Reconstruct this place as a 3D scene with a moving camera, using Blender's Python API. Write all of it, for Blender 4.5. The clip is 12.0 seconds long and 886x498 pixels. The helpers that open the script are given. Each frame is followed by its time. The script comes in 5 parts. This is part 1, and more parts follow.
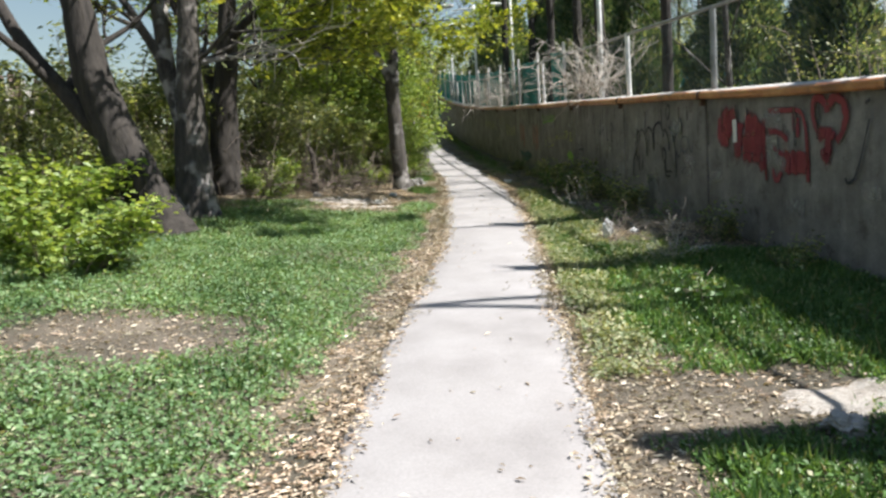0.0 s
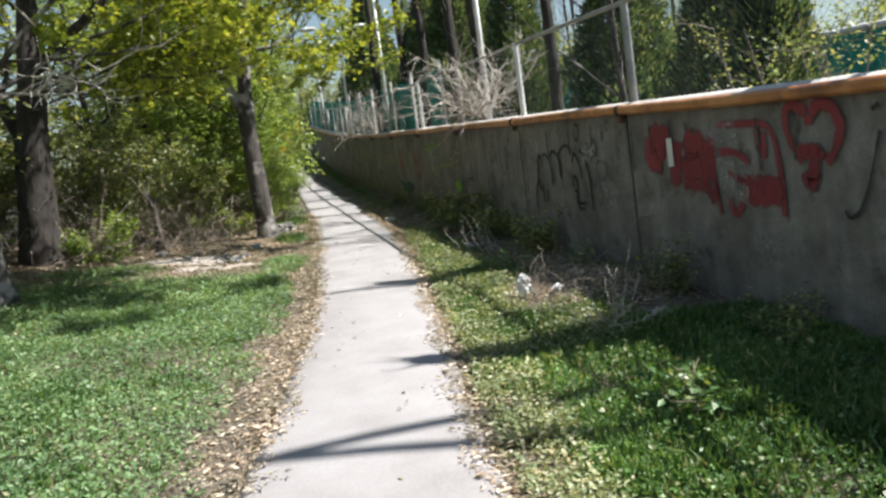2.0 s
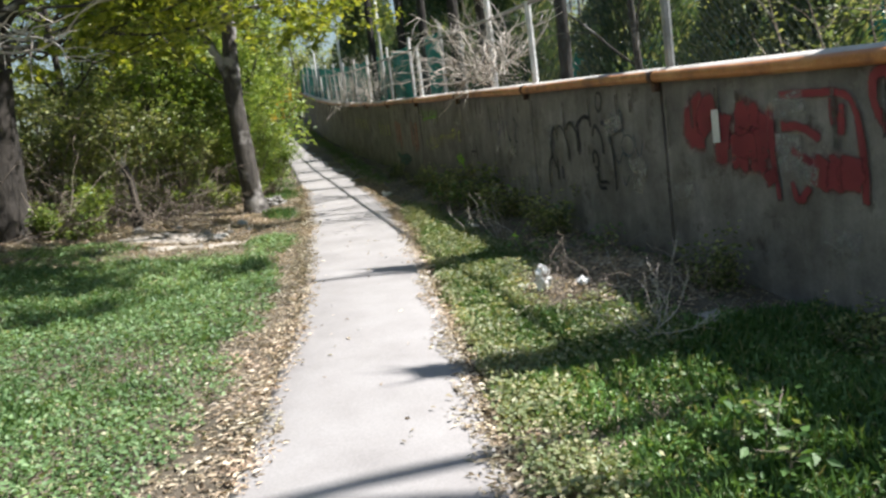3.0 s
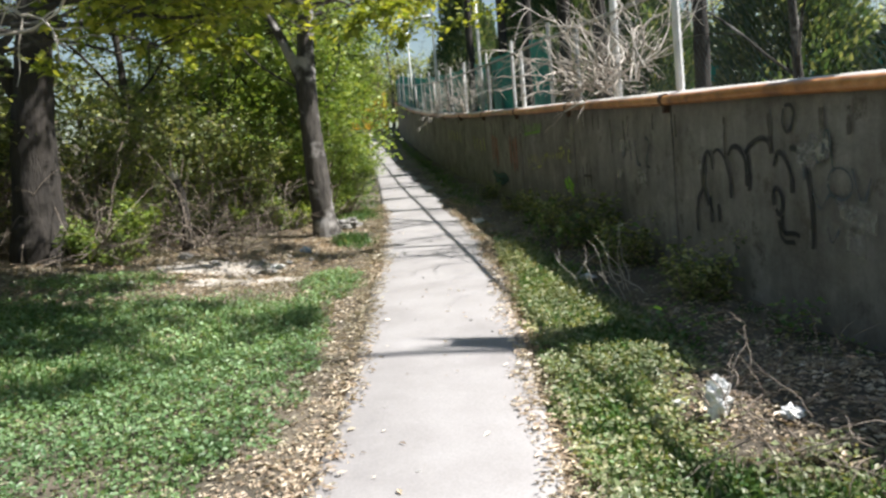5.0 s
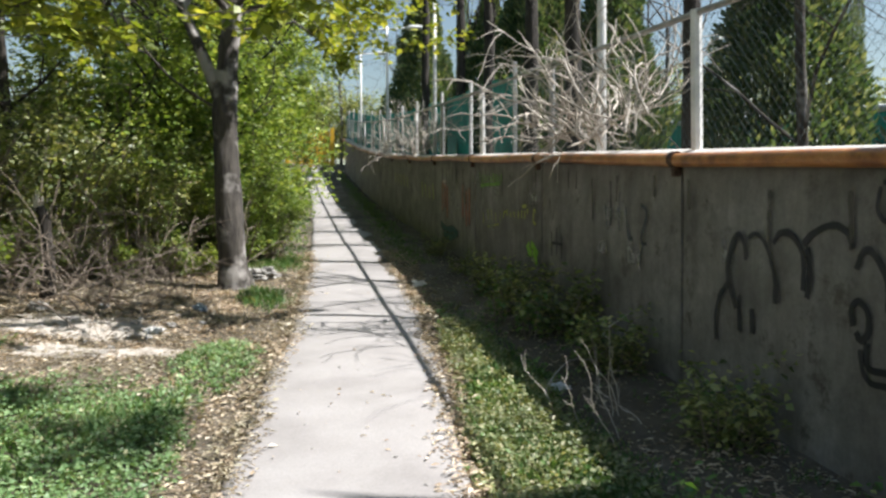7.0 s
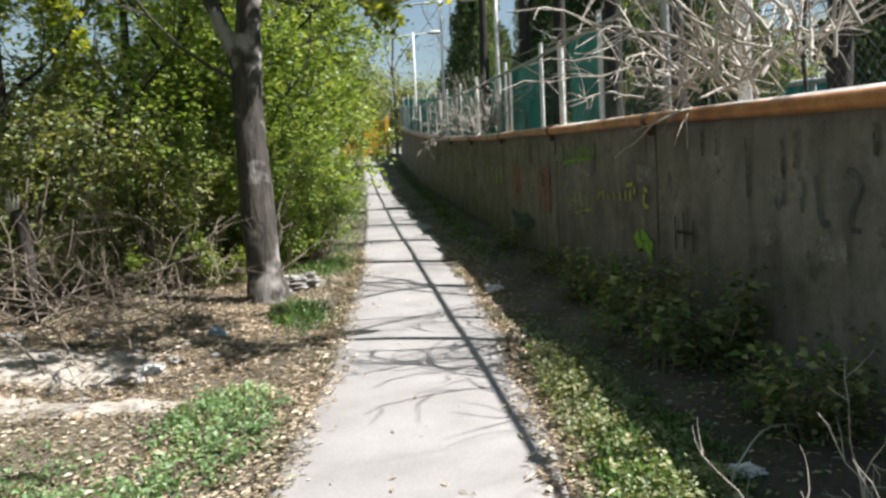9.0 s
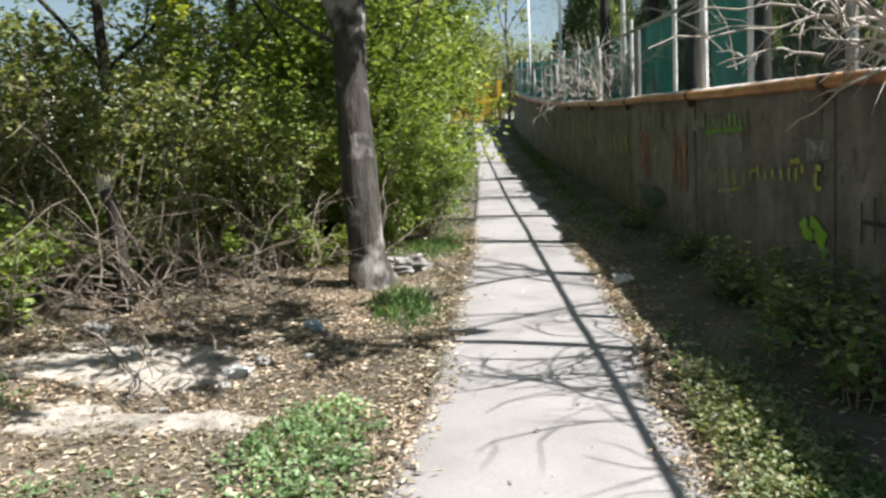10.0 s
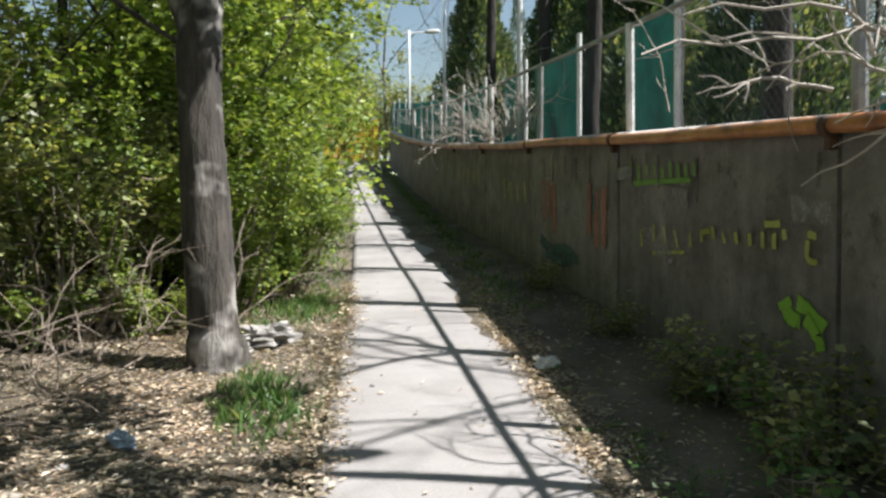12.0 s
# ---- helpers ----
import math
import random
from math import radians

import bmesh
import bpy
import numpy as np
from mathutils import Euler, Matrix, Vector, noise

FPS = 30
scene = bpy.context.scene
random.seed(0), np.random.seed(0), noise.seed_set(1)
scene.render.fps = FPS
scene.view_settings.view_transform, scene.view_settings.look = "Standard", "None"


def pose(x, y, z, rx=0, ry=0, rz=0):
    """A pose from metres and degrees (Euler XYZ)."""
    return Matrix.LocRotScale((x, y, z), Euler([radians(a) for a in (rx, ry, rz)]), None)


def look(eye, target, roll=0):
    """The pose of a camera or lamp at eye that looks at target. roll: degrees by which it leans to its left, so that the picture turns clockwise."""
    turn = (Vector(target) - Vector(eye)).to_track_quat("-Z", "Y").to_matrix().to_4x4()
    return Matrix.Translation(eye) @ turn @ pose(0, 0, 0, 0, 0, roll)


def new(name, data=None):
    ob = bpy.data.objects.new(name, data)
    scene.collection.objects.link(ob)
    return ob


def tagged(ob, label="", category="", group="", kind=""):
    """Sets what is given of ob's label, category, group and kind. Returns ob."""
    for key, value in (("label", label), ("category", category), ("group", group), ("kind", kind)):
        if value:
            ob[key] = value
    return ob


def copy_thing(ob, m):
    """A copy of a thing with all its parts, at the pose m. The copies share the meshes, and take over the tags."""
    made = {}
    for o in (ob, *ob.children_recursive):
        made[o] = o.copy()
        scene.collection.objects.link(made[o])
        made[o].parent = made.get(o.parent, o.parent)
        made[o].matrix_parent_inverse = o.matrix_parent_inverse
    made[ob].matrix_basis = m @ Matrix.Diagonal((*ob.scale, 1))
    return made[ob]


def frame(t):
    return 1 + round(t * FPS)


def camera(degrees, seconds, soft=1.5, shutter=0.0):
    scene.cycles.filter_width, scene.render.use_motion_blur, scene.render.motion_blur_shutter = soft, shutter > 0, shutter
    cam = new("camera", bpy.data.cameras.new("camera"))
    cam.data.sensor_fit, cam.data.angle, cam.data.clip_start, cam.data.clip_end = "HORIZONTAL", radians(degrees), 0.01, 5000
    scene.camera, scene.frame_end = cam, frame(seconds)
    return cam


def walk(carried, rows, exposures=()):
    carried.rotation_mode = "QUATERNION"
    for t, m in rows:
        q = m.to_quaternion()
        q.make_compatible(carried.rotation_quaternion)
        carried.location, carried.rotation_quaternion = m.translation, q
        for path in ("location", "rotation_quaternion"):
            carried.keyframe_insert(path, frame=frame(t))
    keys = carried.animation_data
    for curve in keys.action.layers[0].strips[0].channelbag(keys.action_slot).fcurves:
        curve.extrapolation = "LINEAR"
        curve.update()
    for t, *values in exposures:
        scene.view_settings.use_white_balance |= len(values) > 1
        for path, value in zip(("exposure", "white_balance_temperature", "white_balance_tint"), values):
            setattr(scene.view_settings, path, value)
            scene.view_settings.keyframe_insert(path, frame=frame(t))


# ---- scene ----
import functools

# The ground climbs along the walk; rows are laid on its incline.
SLOPE = 5.5
INCLINE = pose(0, 0, 0, SLOPE)
cam = camera(60.3, 12.0, soft=2.6, shutter=0.0)
PATH = [
    (0, (-0.754, 1.421, 1.56), (-0.593, 3.383, 1.211), -2.7),
    (0.5, (-0.569, 2.04, 1.511), (-0.247, 3.98, 1.148), -3.6),
    (1, (-0.543, 2.471, 1.535), (-0.21, 4.401, 1.126), -6.3),
    (1.5, (-0.428, 2.988, 1.575), (0.053, 4.886, 1.167), -3.8),
    (2, (-0.383, 3.491, 1.635), (0.076, 5.413, 1.325), -6.1),
    (2.5, (-0.35, 3.957, 1.635), (0.111, 5.879, 1.332), -6.5),
    (3, (-0.267, 4.382, 1.624), (0.198, 6.288, 1.237), -5.5),
    (3.2, (-0.246, 4.578, 1.661), (0.055, 6.532, 1.362), -5.7),
    (4.8, (0.132, 6.24, 1.6), (0.327, 8.18, 1.153), -4.9),
    (5, (0.142, 6.458, 1.599), (0.378, 8.416, 1.263), -4.1),
    (5.5, (0.218, 6.942, 1.588), (0.623, 8.868, 1.232), -4.4),
    (6, (0.302, 7.403, 1.596), (0.652, 9.336, 1.22), -3.6),
    (6.5, (0.382, 7.865, 1.595), (0.801, 9.812, 1.414), 0.5),
    (7, (0.474, 8.313, 1.591), (0.865, 10.261, 1.361), 0.9),
    (7.2, (0.47, 8.456, 1.622), (0.815, 10.401, 1.314), -0.1),
    (8.8, (0.659, 10.012, 1.455), (0.904, 11.971, 1.134), -2.4),
    (9, (0.664, 10.214, 1.447), (0.898, 12.183, 1.188), -1.8),
    (9.5, (0.741, 10.689, 1.484), (0.835, 12.671, 1.235), -2.3),
    (10, (0.669, 11.039, 1.501), (0.613, 13.009, 1.162), -2.3),
    (10.5, (0.593, 11.411, 1.52), (0.628, 13.388, 1.22), -0.4),
    (11, (0.55, 11.89, 1.498), (0.699, 13.869, 1.245), -1.0),
    (11.5, (0.512, 12.277, 1.473), (0.736, 14.25, 1.235), 0.8),
    (12, (0.589, 12.609, 1.444), (0.876, 14.574, 1.207), 0.7),
]
walk(cam, [(t, INCLINE @ look(eye, target, roll)) for t, eye, target, roll in PATH])

# ---- light ----
SUN_DIR = Vector((0.555, -0.13, 0.80)).normalized()   # towards the sun
sun_el = math.asin(SUN_DIR.z)
sun_rot = math.atan2(SUN_DIR.x, SUN_DIR.y)
world = bpy.data.worlds.new("sky")
scene.world = world
world.use_nodes = True
wn = world.node_tree.nodes
wl = world.node_tree.links
sky = wn.new("ShaderNodeTexSky")
sky.sky_type = 'NISHITA'
sky.sun_disc = False
sky.sun_elevation = sun_el
sky.sun_rotation = sun_rot
sky.air_density = 1.6
sky.dust_density = 0.5
wl.new(sky.outputs[0], wn["Background"].inputs[0])
wn["Background"].inputs[1].default_value = 0.05
sun_data = bpy.data.lights.new("sun", 'SUN')
sun_data.energy = 5.0
sun_data.angle = radians(0.55)
sun_data.color = (1.0, 0.975, 0.955)
sun = new("sun", sun_data)
sun.matrix_world = look(SUN_DIR * 60, (0, 0, 0))
scene.view_settings.exposure = 1.2

# ---- shape helpers ----
rnd = random.Random(7)
TS = math.tan(radians(SLOPE))
CS = math.cos(radians(SLOPE))


def gz(x, y):
    """Ground height: an incline that levels off far ahead and far behind."""
    yy = max(-25.0, min(y, 60.0))
    z = yy * TS
    if yy > 22:
        d = min(yy, 50) - 22
        z += 0.0016 * d * d
    if x < -0.8:
        z += 0.09 * min(-0.8 - x, 4)
    return z


def lie(x, y):
    """Fine relief on top of the incline, near the walk only."""
    if abs(x) > 14 or y < -8 or y > 60:
        return 0.0
    bank = 0.0
    if 1.3 < x < 3.4:
        bank = 0.09 * min(1.0, (x - 1.3) / 1.2) + 0.17 * math.exp(-((x - 2.3) / 0.6) ** 2 - ((y - 9.3) / 1.0) ** 2)
    return bank + 0.035 * noise.noise(Vector((x * 0.9, y * 0.9, 3))) + 0.015 * noise.noise(Vector((x * 3.1, y * 3.1, 7)))


class Shape:
    """Collects vertices and faces of one mesh."""

    def __init__(self):
        self.v, self.f = [], []

    def poly(self, pts):
        n = len(self.v)
        self.v.extend(tuple(p) for p in pts)
        self.f.append(tuple(range(n, n + len(pts))))

    def box(self, cx, cy, cz, sx, sy, sz, rot=None):
        n = len(self.v)
        for dx in (-0.5, 0.5):
            for dy in (-0.5, 0.5):
                for dz in (-0.5, 0.5):
                    p = Vector((dx * sx, dy * sy, dz * sz))
                    if rot is not None:
                        p = rot @ p
                    self.v.append((cx + p.x, cy + p.y, cz + p.z))
        for q in ((0, 1, 3, 2), (4, 6, 7, 5), (0, 4, 5, 1), (2, 3, 7, 6), (0, 2, 6, 4), (1, 5, 7, 3)):
            self.f.append(tuple(n + i for i in q))

    def tube(self, pts, radii, sides=6, caps=True):
        pts = [Vector(p) for p in pts]
        n0 = len(self.v)
        side = None
        for i, p in enumerate(pts):
            d = (pts[min(i + 1, len(pts) - 1)] - pts[max(i - 1, 0)])
            d = d.normalized() if d.length > 1e-9 else Vector((0, 0, 1))
            if side is None:
                side = d.orthogonal().normalized()
            side = (side - d * side.dot(d))
            side = side.normalized() if side.length > 1e-6 else d.orthogonal().normalized()
            up = d.cross(side)
            r = radii[i] if isinstance(radii, (list, tuple)) else radii
            for k in range(sides):
                a = 2 * math.pi * k / sides
                q = p + (side * math.cos(a) + up * math.sin(a)) * r
                self.v.append((q.x, q.y, q.z))
        for i in range(len(pts) - 1):
            for k in range(sides):
                a, b = n0 + i * sides + k, n0 + i * sides + (k + 1) % sides
                self.f.append((a, b, b + sides, a + sides))
        if caps:
            self.f.append(tuple(n0 + k for k in reversed(range(sides))))
            m = n0 + (len(pts) - 1) * sides
            self.f.append(tuple(m + k for k in range(sides)))

    def leaf(self, p, d, up, size, width=0.6, fold=0.15):
        """A folded pointed leaf of two triangles from p along d."""
        s = d.cross(up)
        s = s.normalized() if s.length > 1e-6 else d.orthogonal().normalized()
        m = p + d * size * 0.45
        w = s * size * width * 0.5
        drop = up * (size * fold)
        n = len(self.v)
        tip = p + d * size - drop * 0.5
        a, b = m + w + drop, m - w + drop
        self.v.extend(((p.x, p.y, p.z), (a.x, a.y, a.z), (tip.x, tip.y, tip.z), (b.x, b.y, b.z)))
        self.f.append((n, n + 1, n + 2))
        self.f.append((n, n + 2, n + 3))

    def mesh(self, name, mat, smooth=False):
        me = bpy.data.meshes.new(name)
        me.from_pydata(self.v, [], self.f)
        me.materials.append(mat)
        if smooth:
            me.polygons.foreach_set("use_smooth", [True] * len(me.polygons))
        me.update()
        return me


def part(name, shape, mat, parent=None, label="", smooth=False):
    ob = new(name, shape.mesh(name, mat, smooth))
    if parent is not None:
        ob.parent = parent
    if label:
        tagged(ob, label)
    return ob


def thing(name, x, y, z, label, category, group="", kind=""):
    ob = new(name)
    ob.empty_display_size = 0.1
    ob.matrix_basis = pose(x, y, z)
    return tagged(ob, label, category, group, kind)


def rand_dir(r, zlo=-1.0, zhi=1.0):
    a = r.uniform(0, 2 * math.pi)
    z = r.uniform(zlo, zhi)
    q = math.sqrt(max(0, 1 - z * z))
    return Vector((q * math.cos(a), q * math.sin(a), z))


def bent(r, p, d, length, steps, wander, lift=0.0, floor=None):
    """A wandering line from p along d; lift bends it up or down."""
    pts, q, d = [Vector(p)], Vector(p), Vector(d).normalized()
    for _ in range(steps):
        d = (d + rand_dir(r) * wander + Vector((0, 0, lift))).normalized()
        if floor is not None and q.z < floor and d.z < 0.25:
            d = Vector((d.x, d.y, 0.3)).normalized()
        q = q + d * (length / steps)
        pts.append(q.copy())
    return pts


def taper(a, b, n):
    return [a + (b - a) * i / (n - 1) for i in range(n)]

# ---- materials ----
def material(name):
    m = bpy.data.materials.new(name)
    m.use_nodes = True
    nt = m.node_tree
    return m, nt.nodes, nt.links, nt.nodes["Principled BSDF"]


def ramp(nodes, stops):
    r = nodes.new("ShaderNodeValToRGB")
    el = r.color_ramp.elements
    while len(el) < len(stops):
        el.new(0.5)
    for e, (pos, col) in zip(el, stops):
        e.position, e.color = pos, (*col, 1)
    return r


def noise_node(nodes, links, scale, detail=4, rough=0.6, coord=None, stretch=None):
    n = nodes.new("ShaderNodeTexNoise")
    n.inputs["Scale"].default_value = scale
    n.inputs["Detail"].default_value = detail
    n.inputs["Roughness"].default_value = rough
    tc = nodes.new("ShaderNodeNewGeometry") if coord is None else coord
    src = tc.outputs["Position"] if coord is None else coord.outputs["Object"]
    if stretch:
        mp = nodes.new("ShaderNodeMapping")
        mp.inputs["Scale"].default_value = stretch
        links.new(src, mp.inputs[0])
        src = mp.outputs[0]
    links.new(src, n.inputs["Vector"])
    return n


def mixed(nodes, links, fac, a, b, kind='MIX'):
    m = nodes.new("ShaderNodeMix")
    m.data_type, m.blend_type = 'RGBA', kind
    for sock, val in ((m.inputs[0], fac), (m.inputs[6], a), (m.inputs[7], b)):
        if isinstance(val, (int, float)):
            sock.default_value = val
        elif isinstance(val, tuple):
            sock.default_value = (*val, 1)
        else:
            links.new(val, sock)
    return m.outputs[2]


def bump(nodes, links, height, bsdf, strength=0.5, distance=0.01):
    b = nodes.new("ShaderNodeBump")
    b.inputs["Strength"].default_value = strength
    b.inputs["Distance"].default_value = distance
    links.new(height, b.inputs["Height"])
    links.new(b.outputs[0], bsdf.inputs["Normal"])


def two_scale(name, stops, big, small, fine_mix=0.4, rough=0.85, bump_s=0.5, bump_d=0.01, stretch=None, metal=0.0, island=0.0):
    """Colour from a broad noise, grain from a fine one, relief from both."""
    m, n, l, b = material(name)
    a = noise_node(n, l, big, 5, 0.6, None, stretch)
    c = noise_node(n, l, small, 6, 0.7, None, stretch)
    r = ramp(n, stops)
    l.new(a.outputs[0], r.inputs[0])
    g = ramp(n, [(0.3, (0.55, 0.55, 0.55)), (0.7, (1.35, 1.35, 1.35))])
    l.new(c.outputs[0], g.inputs[0])
    col = mixed(n, l, fine_mix, r.outputs[0], g.outputs[0], 'MULTIPLY')
    if island:
        geo = n.new("ShaderNodeNewGeometry")
        gi = ramp(n, [(0, (1 - island,) * 3), (1, (1 + island,) * 3)])
        l.new(geo.outputs["Random Per Island"], gi.inputs[0])
        col = mixed(n, l, 1.0, col, gi.outputs[0], 'MULTIPLY')
    l.new(col, b.inputs["Base Color"])
    b.inputs["Roughness"].default_value = rough
    b.inputs["Metallic"].default_value = metal
    bump(n, l, c.outputs[0], b, bump_s, bump_d)
    return m


def leafy(name, stops, through_share=0.45, gloss=0.06):
    """Leaves: each its own shade, lit through from behind."""
    m, n, l, b = material(name)
    geo = n.new("ShaderNodeNewGeometry")
    r = ramp(n, stops)
    l.new(geo.outputs["Random Per Island"], r.inputs[0])
    patch = noise_node(n, l, 1.3, 3)
    pr = ramp(n, [(0.3, (0.62, 0.68, 0.6)), (0.7, (1.3, 1.22, 1.15))])
    l.new(patch.outputs[0], pr.inputs[0])
    col = mixed(n, l, 1.0, r.outputs[0], pr.outputs[0], 'MULTIPLY')
    tr = n.new("ShaderNodeBsdfTranslucent")
    warm = mixed(n, l, 1.0, col, (1.35, 1.25, 0.55), 'MULTIPLY')
    l.new(warm, tr.inputs[0])
    l.new(col, b.inputs["Base Color"])
    b.inputs["Roughness"].default_value = 0.45
    b.inputs["Specular IOR Level"].default_value = gloss * 8
    mx = n.new("ShaderNodeMixShader")
    mx.inputs[0].default_value = through_share
    l.new(b.outputs[0], mx.inputs[1])
    l.new(tr.outputs[0], mx.inputs[2])
    l.new(mx.outputs[0], n["Material Output"].inputs[0])
    return m


def bark_material(name, dark, light, lichen=None):
    m, n, l, b = material(name)
    a = noise_node(n, l, 9, 6, 0.7, None, (1, 1, 0.22))
    w = noise_node(n, l, 2.2, 3)
    r = ramp(n, [(0.32, dark), (0.68, light)])
    l.new(a.outputs[0], r.inputs[0])
    col = r.outputs[0]
    if lichen:
        k = ramp(n, [(0.53, (0, 0, 0)), (0.62, (1, 1, 1))])
        l.new(w.outputs[0], k.inputs[0])
        col = mixed(n, l, k.outputs[0], col, lichen)
    l.new(col, b.inputs["Base Color"])
    b.inputs["Roughness"].default_value = 0.92
    bump(n, l, a.outputs[0], b, 1.0, 0.05)
    return m


SOIL = two_scale("soil_and_moss", [(0.30, (0.05, 0.046, 0.03)), (0.48, (0.095, 0.078, 0.056)), (0.7, (0.18, 0.15, 0.11))], 1.1, 26, 0.7, 0.95, 0.9, 0.02)
PAVING = two_scale("worn_pale_asphalt", [(0.3, (0.222, 0.208, 0.20)), (0.5, (0.268, 0.253, 0.244)), (0.75, (0.31, 0.296, 0.288))], 1.6, 70, 0.35, 0.9, 0.25, 0.004)
BARK = bark_material("grey_brown_bark", (0.011, 0.009, 0.007), (0.055, 0.046, 0.038))
BARK_PALE = bark_material("bark_with_pale_patches", (0.014, 0.012, 0.010), (0.10, 0.088, 0.074), (0.30, 0.28, 0.26))
TWIG = two_scale("dry_twig", [(0.3, (0.11, 0.085, 0.064)), (0.7, (0.29, 0.24, 0.195))], 6, 60, 0.4, 0.9, 0.3, 0.003, None, 0.0, 0.35)
TWIG_PALE = two_scale("bleached_twig", [(0.3, (0.30, 0.26, 0.22)), (0.7, (0.56, 0.51, 0.45))], 5, 60, 0.3, 0.85, 0.3, 0.003, None, 0.0, 0.25)
LEAF_SPRING = leafy("young_maple_leaves", [(0, (0.11, 0.16, 0.022)), (0.5, (0.23, 0.29, 0.045)), (1, (0.44, 0.46, 0.10))], 0.45)
LEAF_MAPLE = leafy("fresh_green_leaves", [(0, (0.08, 0.14, 0.03)), (0.5, (0.19, 0.28, 0.065)), (1, (0.38, 0.46, 0.15))], 0.42)
LEAF_BUSH = leafy("hedge_leaves", [(0, (0.08, 0.145, 0.035)), (0.5, (0.19, 0.29, 0.07)), (1, (0.38, 0.46, 0.15))], 0.42)
LEAF_DARK = leafy("shade_leaves", [(0, (0.07, 0.10, 0.045)), (0.6, (0.19, 0.24, 0.10)), (1, (0.46, 0.48, 0.26))], 0.42)
LEAF_WEED = leafy("weed_leaves", [(0, (0.06, 0.14, 0.035)), (0.8, (0.16, 0.29, 0.085)), (1, (0.38, 0.36, 0.2))], 0.35)
NEEDLES = leafy("conifer_sprays", [(0, (0.04, 0.08, 0.048)), (0.7, (0.11, 0.165, 0.095)), (1, (0.28, 0.30, 0.18))], 0.4)
GRASS = leafy("grass_and_clover", [(0, (0.055, 0.125, 0.042)), (0.5, (0.11, 0.21, 0.07)), (0.88, (0.18, 0.29, 0.115)), (1, (0.38, 0.35, 0.22))], 0.35)
GRASS_BLUE = leafy("clover_mat", [(0, (0.10, 0.185, 0.08)), (0.6, (0.175, 0.295, 0.135)), (0.92, (0.27, 0.385, 0.20)), (1, (0.44, 0.41, 0.27))], 0.35)
GRASS_DRY = leafy("dry_pale_grass", [(0, (0.14, 0.185, 0.09)), (0.6, (0.25, 0.30, 0.155)), (1, (0.48, 0.45, 0.31))], 0.35)
LITTER = leafy("dry_leaf_litter", [(0, (0.22, 0.16, 0.115)), (0.5, (0.43, 0.345, 0.265)), (1, (0.66, 0.59, 0.49))], 0.1)
def concrete_material():
    """Mottled grey-brown concrete with rain streaks and blotches."""
    m, n, l, b = material("stained_concrete")
    broad = noise_node(n, l, 2.1, 8, 0.72)
    r = ramp(n, [(0.3, (0.10, 0.092, 0.084)), (0.5, (0.18, 0.168, 0.155)), (0.72, (0.285, 0.268, 0.25))])
    l.new(broad.outputs[0], r.inputs[0])
    streak = noise_node(n, l, 7, 5, 0.6, None, (1, 1, 0.12))
    sr1 = ramp(n, [(0.42, (0.6, 0.57, 0.53)), (0.62, (1.12, 1.12, 1.12))])
    l.new(streak.outputs[0], sr1.inputs[0])
    col = mixed(n, l, 0.38, r.outputs[0], sr1.outputs[0], 'MULTIPLY')
    blot = noise_node(n, l, 3.6, 8, 0.75)
    br = ramp(n, [(0.56, (0, 0, 0)), (0.66, (1, 1, 1))])
    l.new(blot.outputs[0], br.inputs[0])
    col = mixed(n, l, br.outputs[0], col, (0.085, 0.075, 0.062))
    grit = noise_node(n, l, 45, 6, 0.75)
    gr = ramp(n, [(0.3, (0.7, 0.7, 0.7)), (0.7, (1.25, 1.25, 1.25))])
    l.new(grit.outputs[0], gr.inputs[0])
    col = mixed(n, l, 0.5, col, gr.outputs[0], 'MULTIPLY')
    l.new(col, b.inputs["Base Color"])
    b.inputs["Roughness"].default_value = 0.92
    bump(n, l, grit.outputs[0], b, 0.5, 0.006)
    return m


CONCRETE = concrete_material()
PIPE_PAINT = two_scale("flaking_orange_paint", [(0.35, (0.22, 0.085, 0.035)), (0.5, (0.42, 0.17, 0.055)), (0.7, (0.56, 0.29, 0.12))], 4, 50, 0.5, 0.38, 0.3, 0.002)
COPING = two_scale("pale_coping", [(0.3, (0.42, 0.40, 0.37)), (0.7, (0.62, 0.59, 0.55))], 3, 40, 0.3, 0.85, 0.3, 0.003)
STEEL = two_scale("galvanised_steel", [(0.3, (0.22, 0.22, 0.215)), (0.7, (0.40, 0.40, 0.39))], 5, 60, 0.3, 0.45, 0.2, 0.002, None, 0.6)
RUST = two_scale("rusty_steel", [(0.3, (0.05, 0.03, 0.022)), (0.7, (0.16, 0.09, 0.06))], 12, 70, 0.5, 0.85, 0.5, 0.003, None, 0.2)
WHITE_PAINT = two_scale("worn_white_paint", [(0.3, (0.52, 0.52, 0.50)), (0.6, (0.72, 0.72, 0.70))], 6, 60, 0.3, 0.5, 0.2, 0.002)
WIRE = two_scale("wire", [(0.3, (0.05, 0.075, 0.075)), (0.7, (0.12, 0.15, 0.15))], 8, 60, 0.2, 0.5, 0.1, 0.001, None, 0.5)
TEAL = two_scale("teal_windscreen", [(0.3, (0.05, 0.20, 0.18)), (0.7, (0.10, 0.32, 0.29))], 2.5, 60, 0.4, 0.8, 0.5, 0.004)
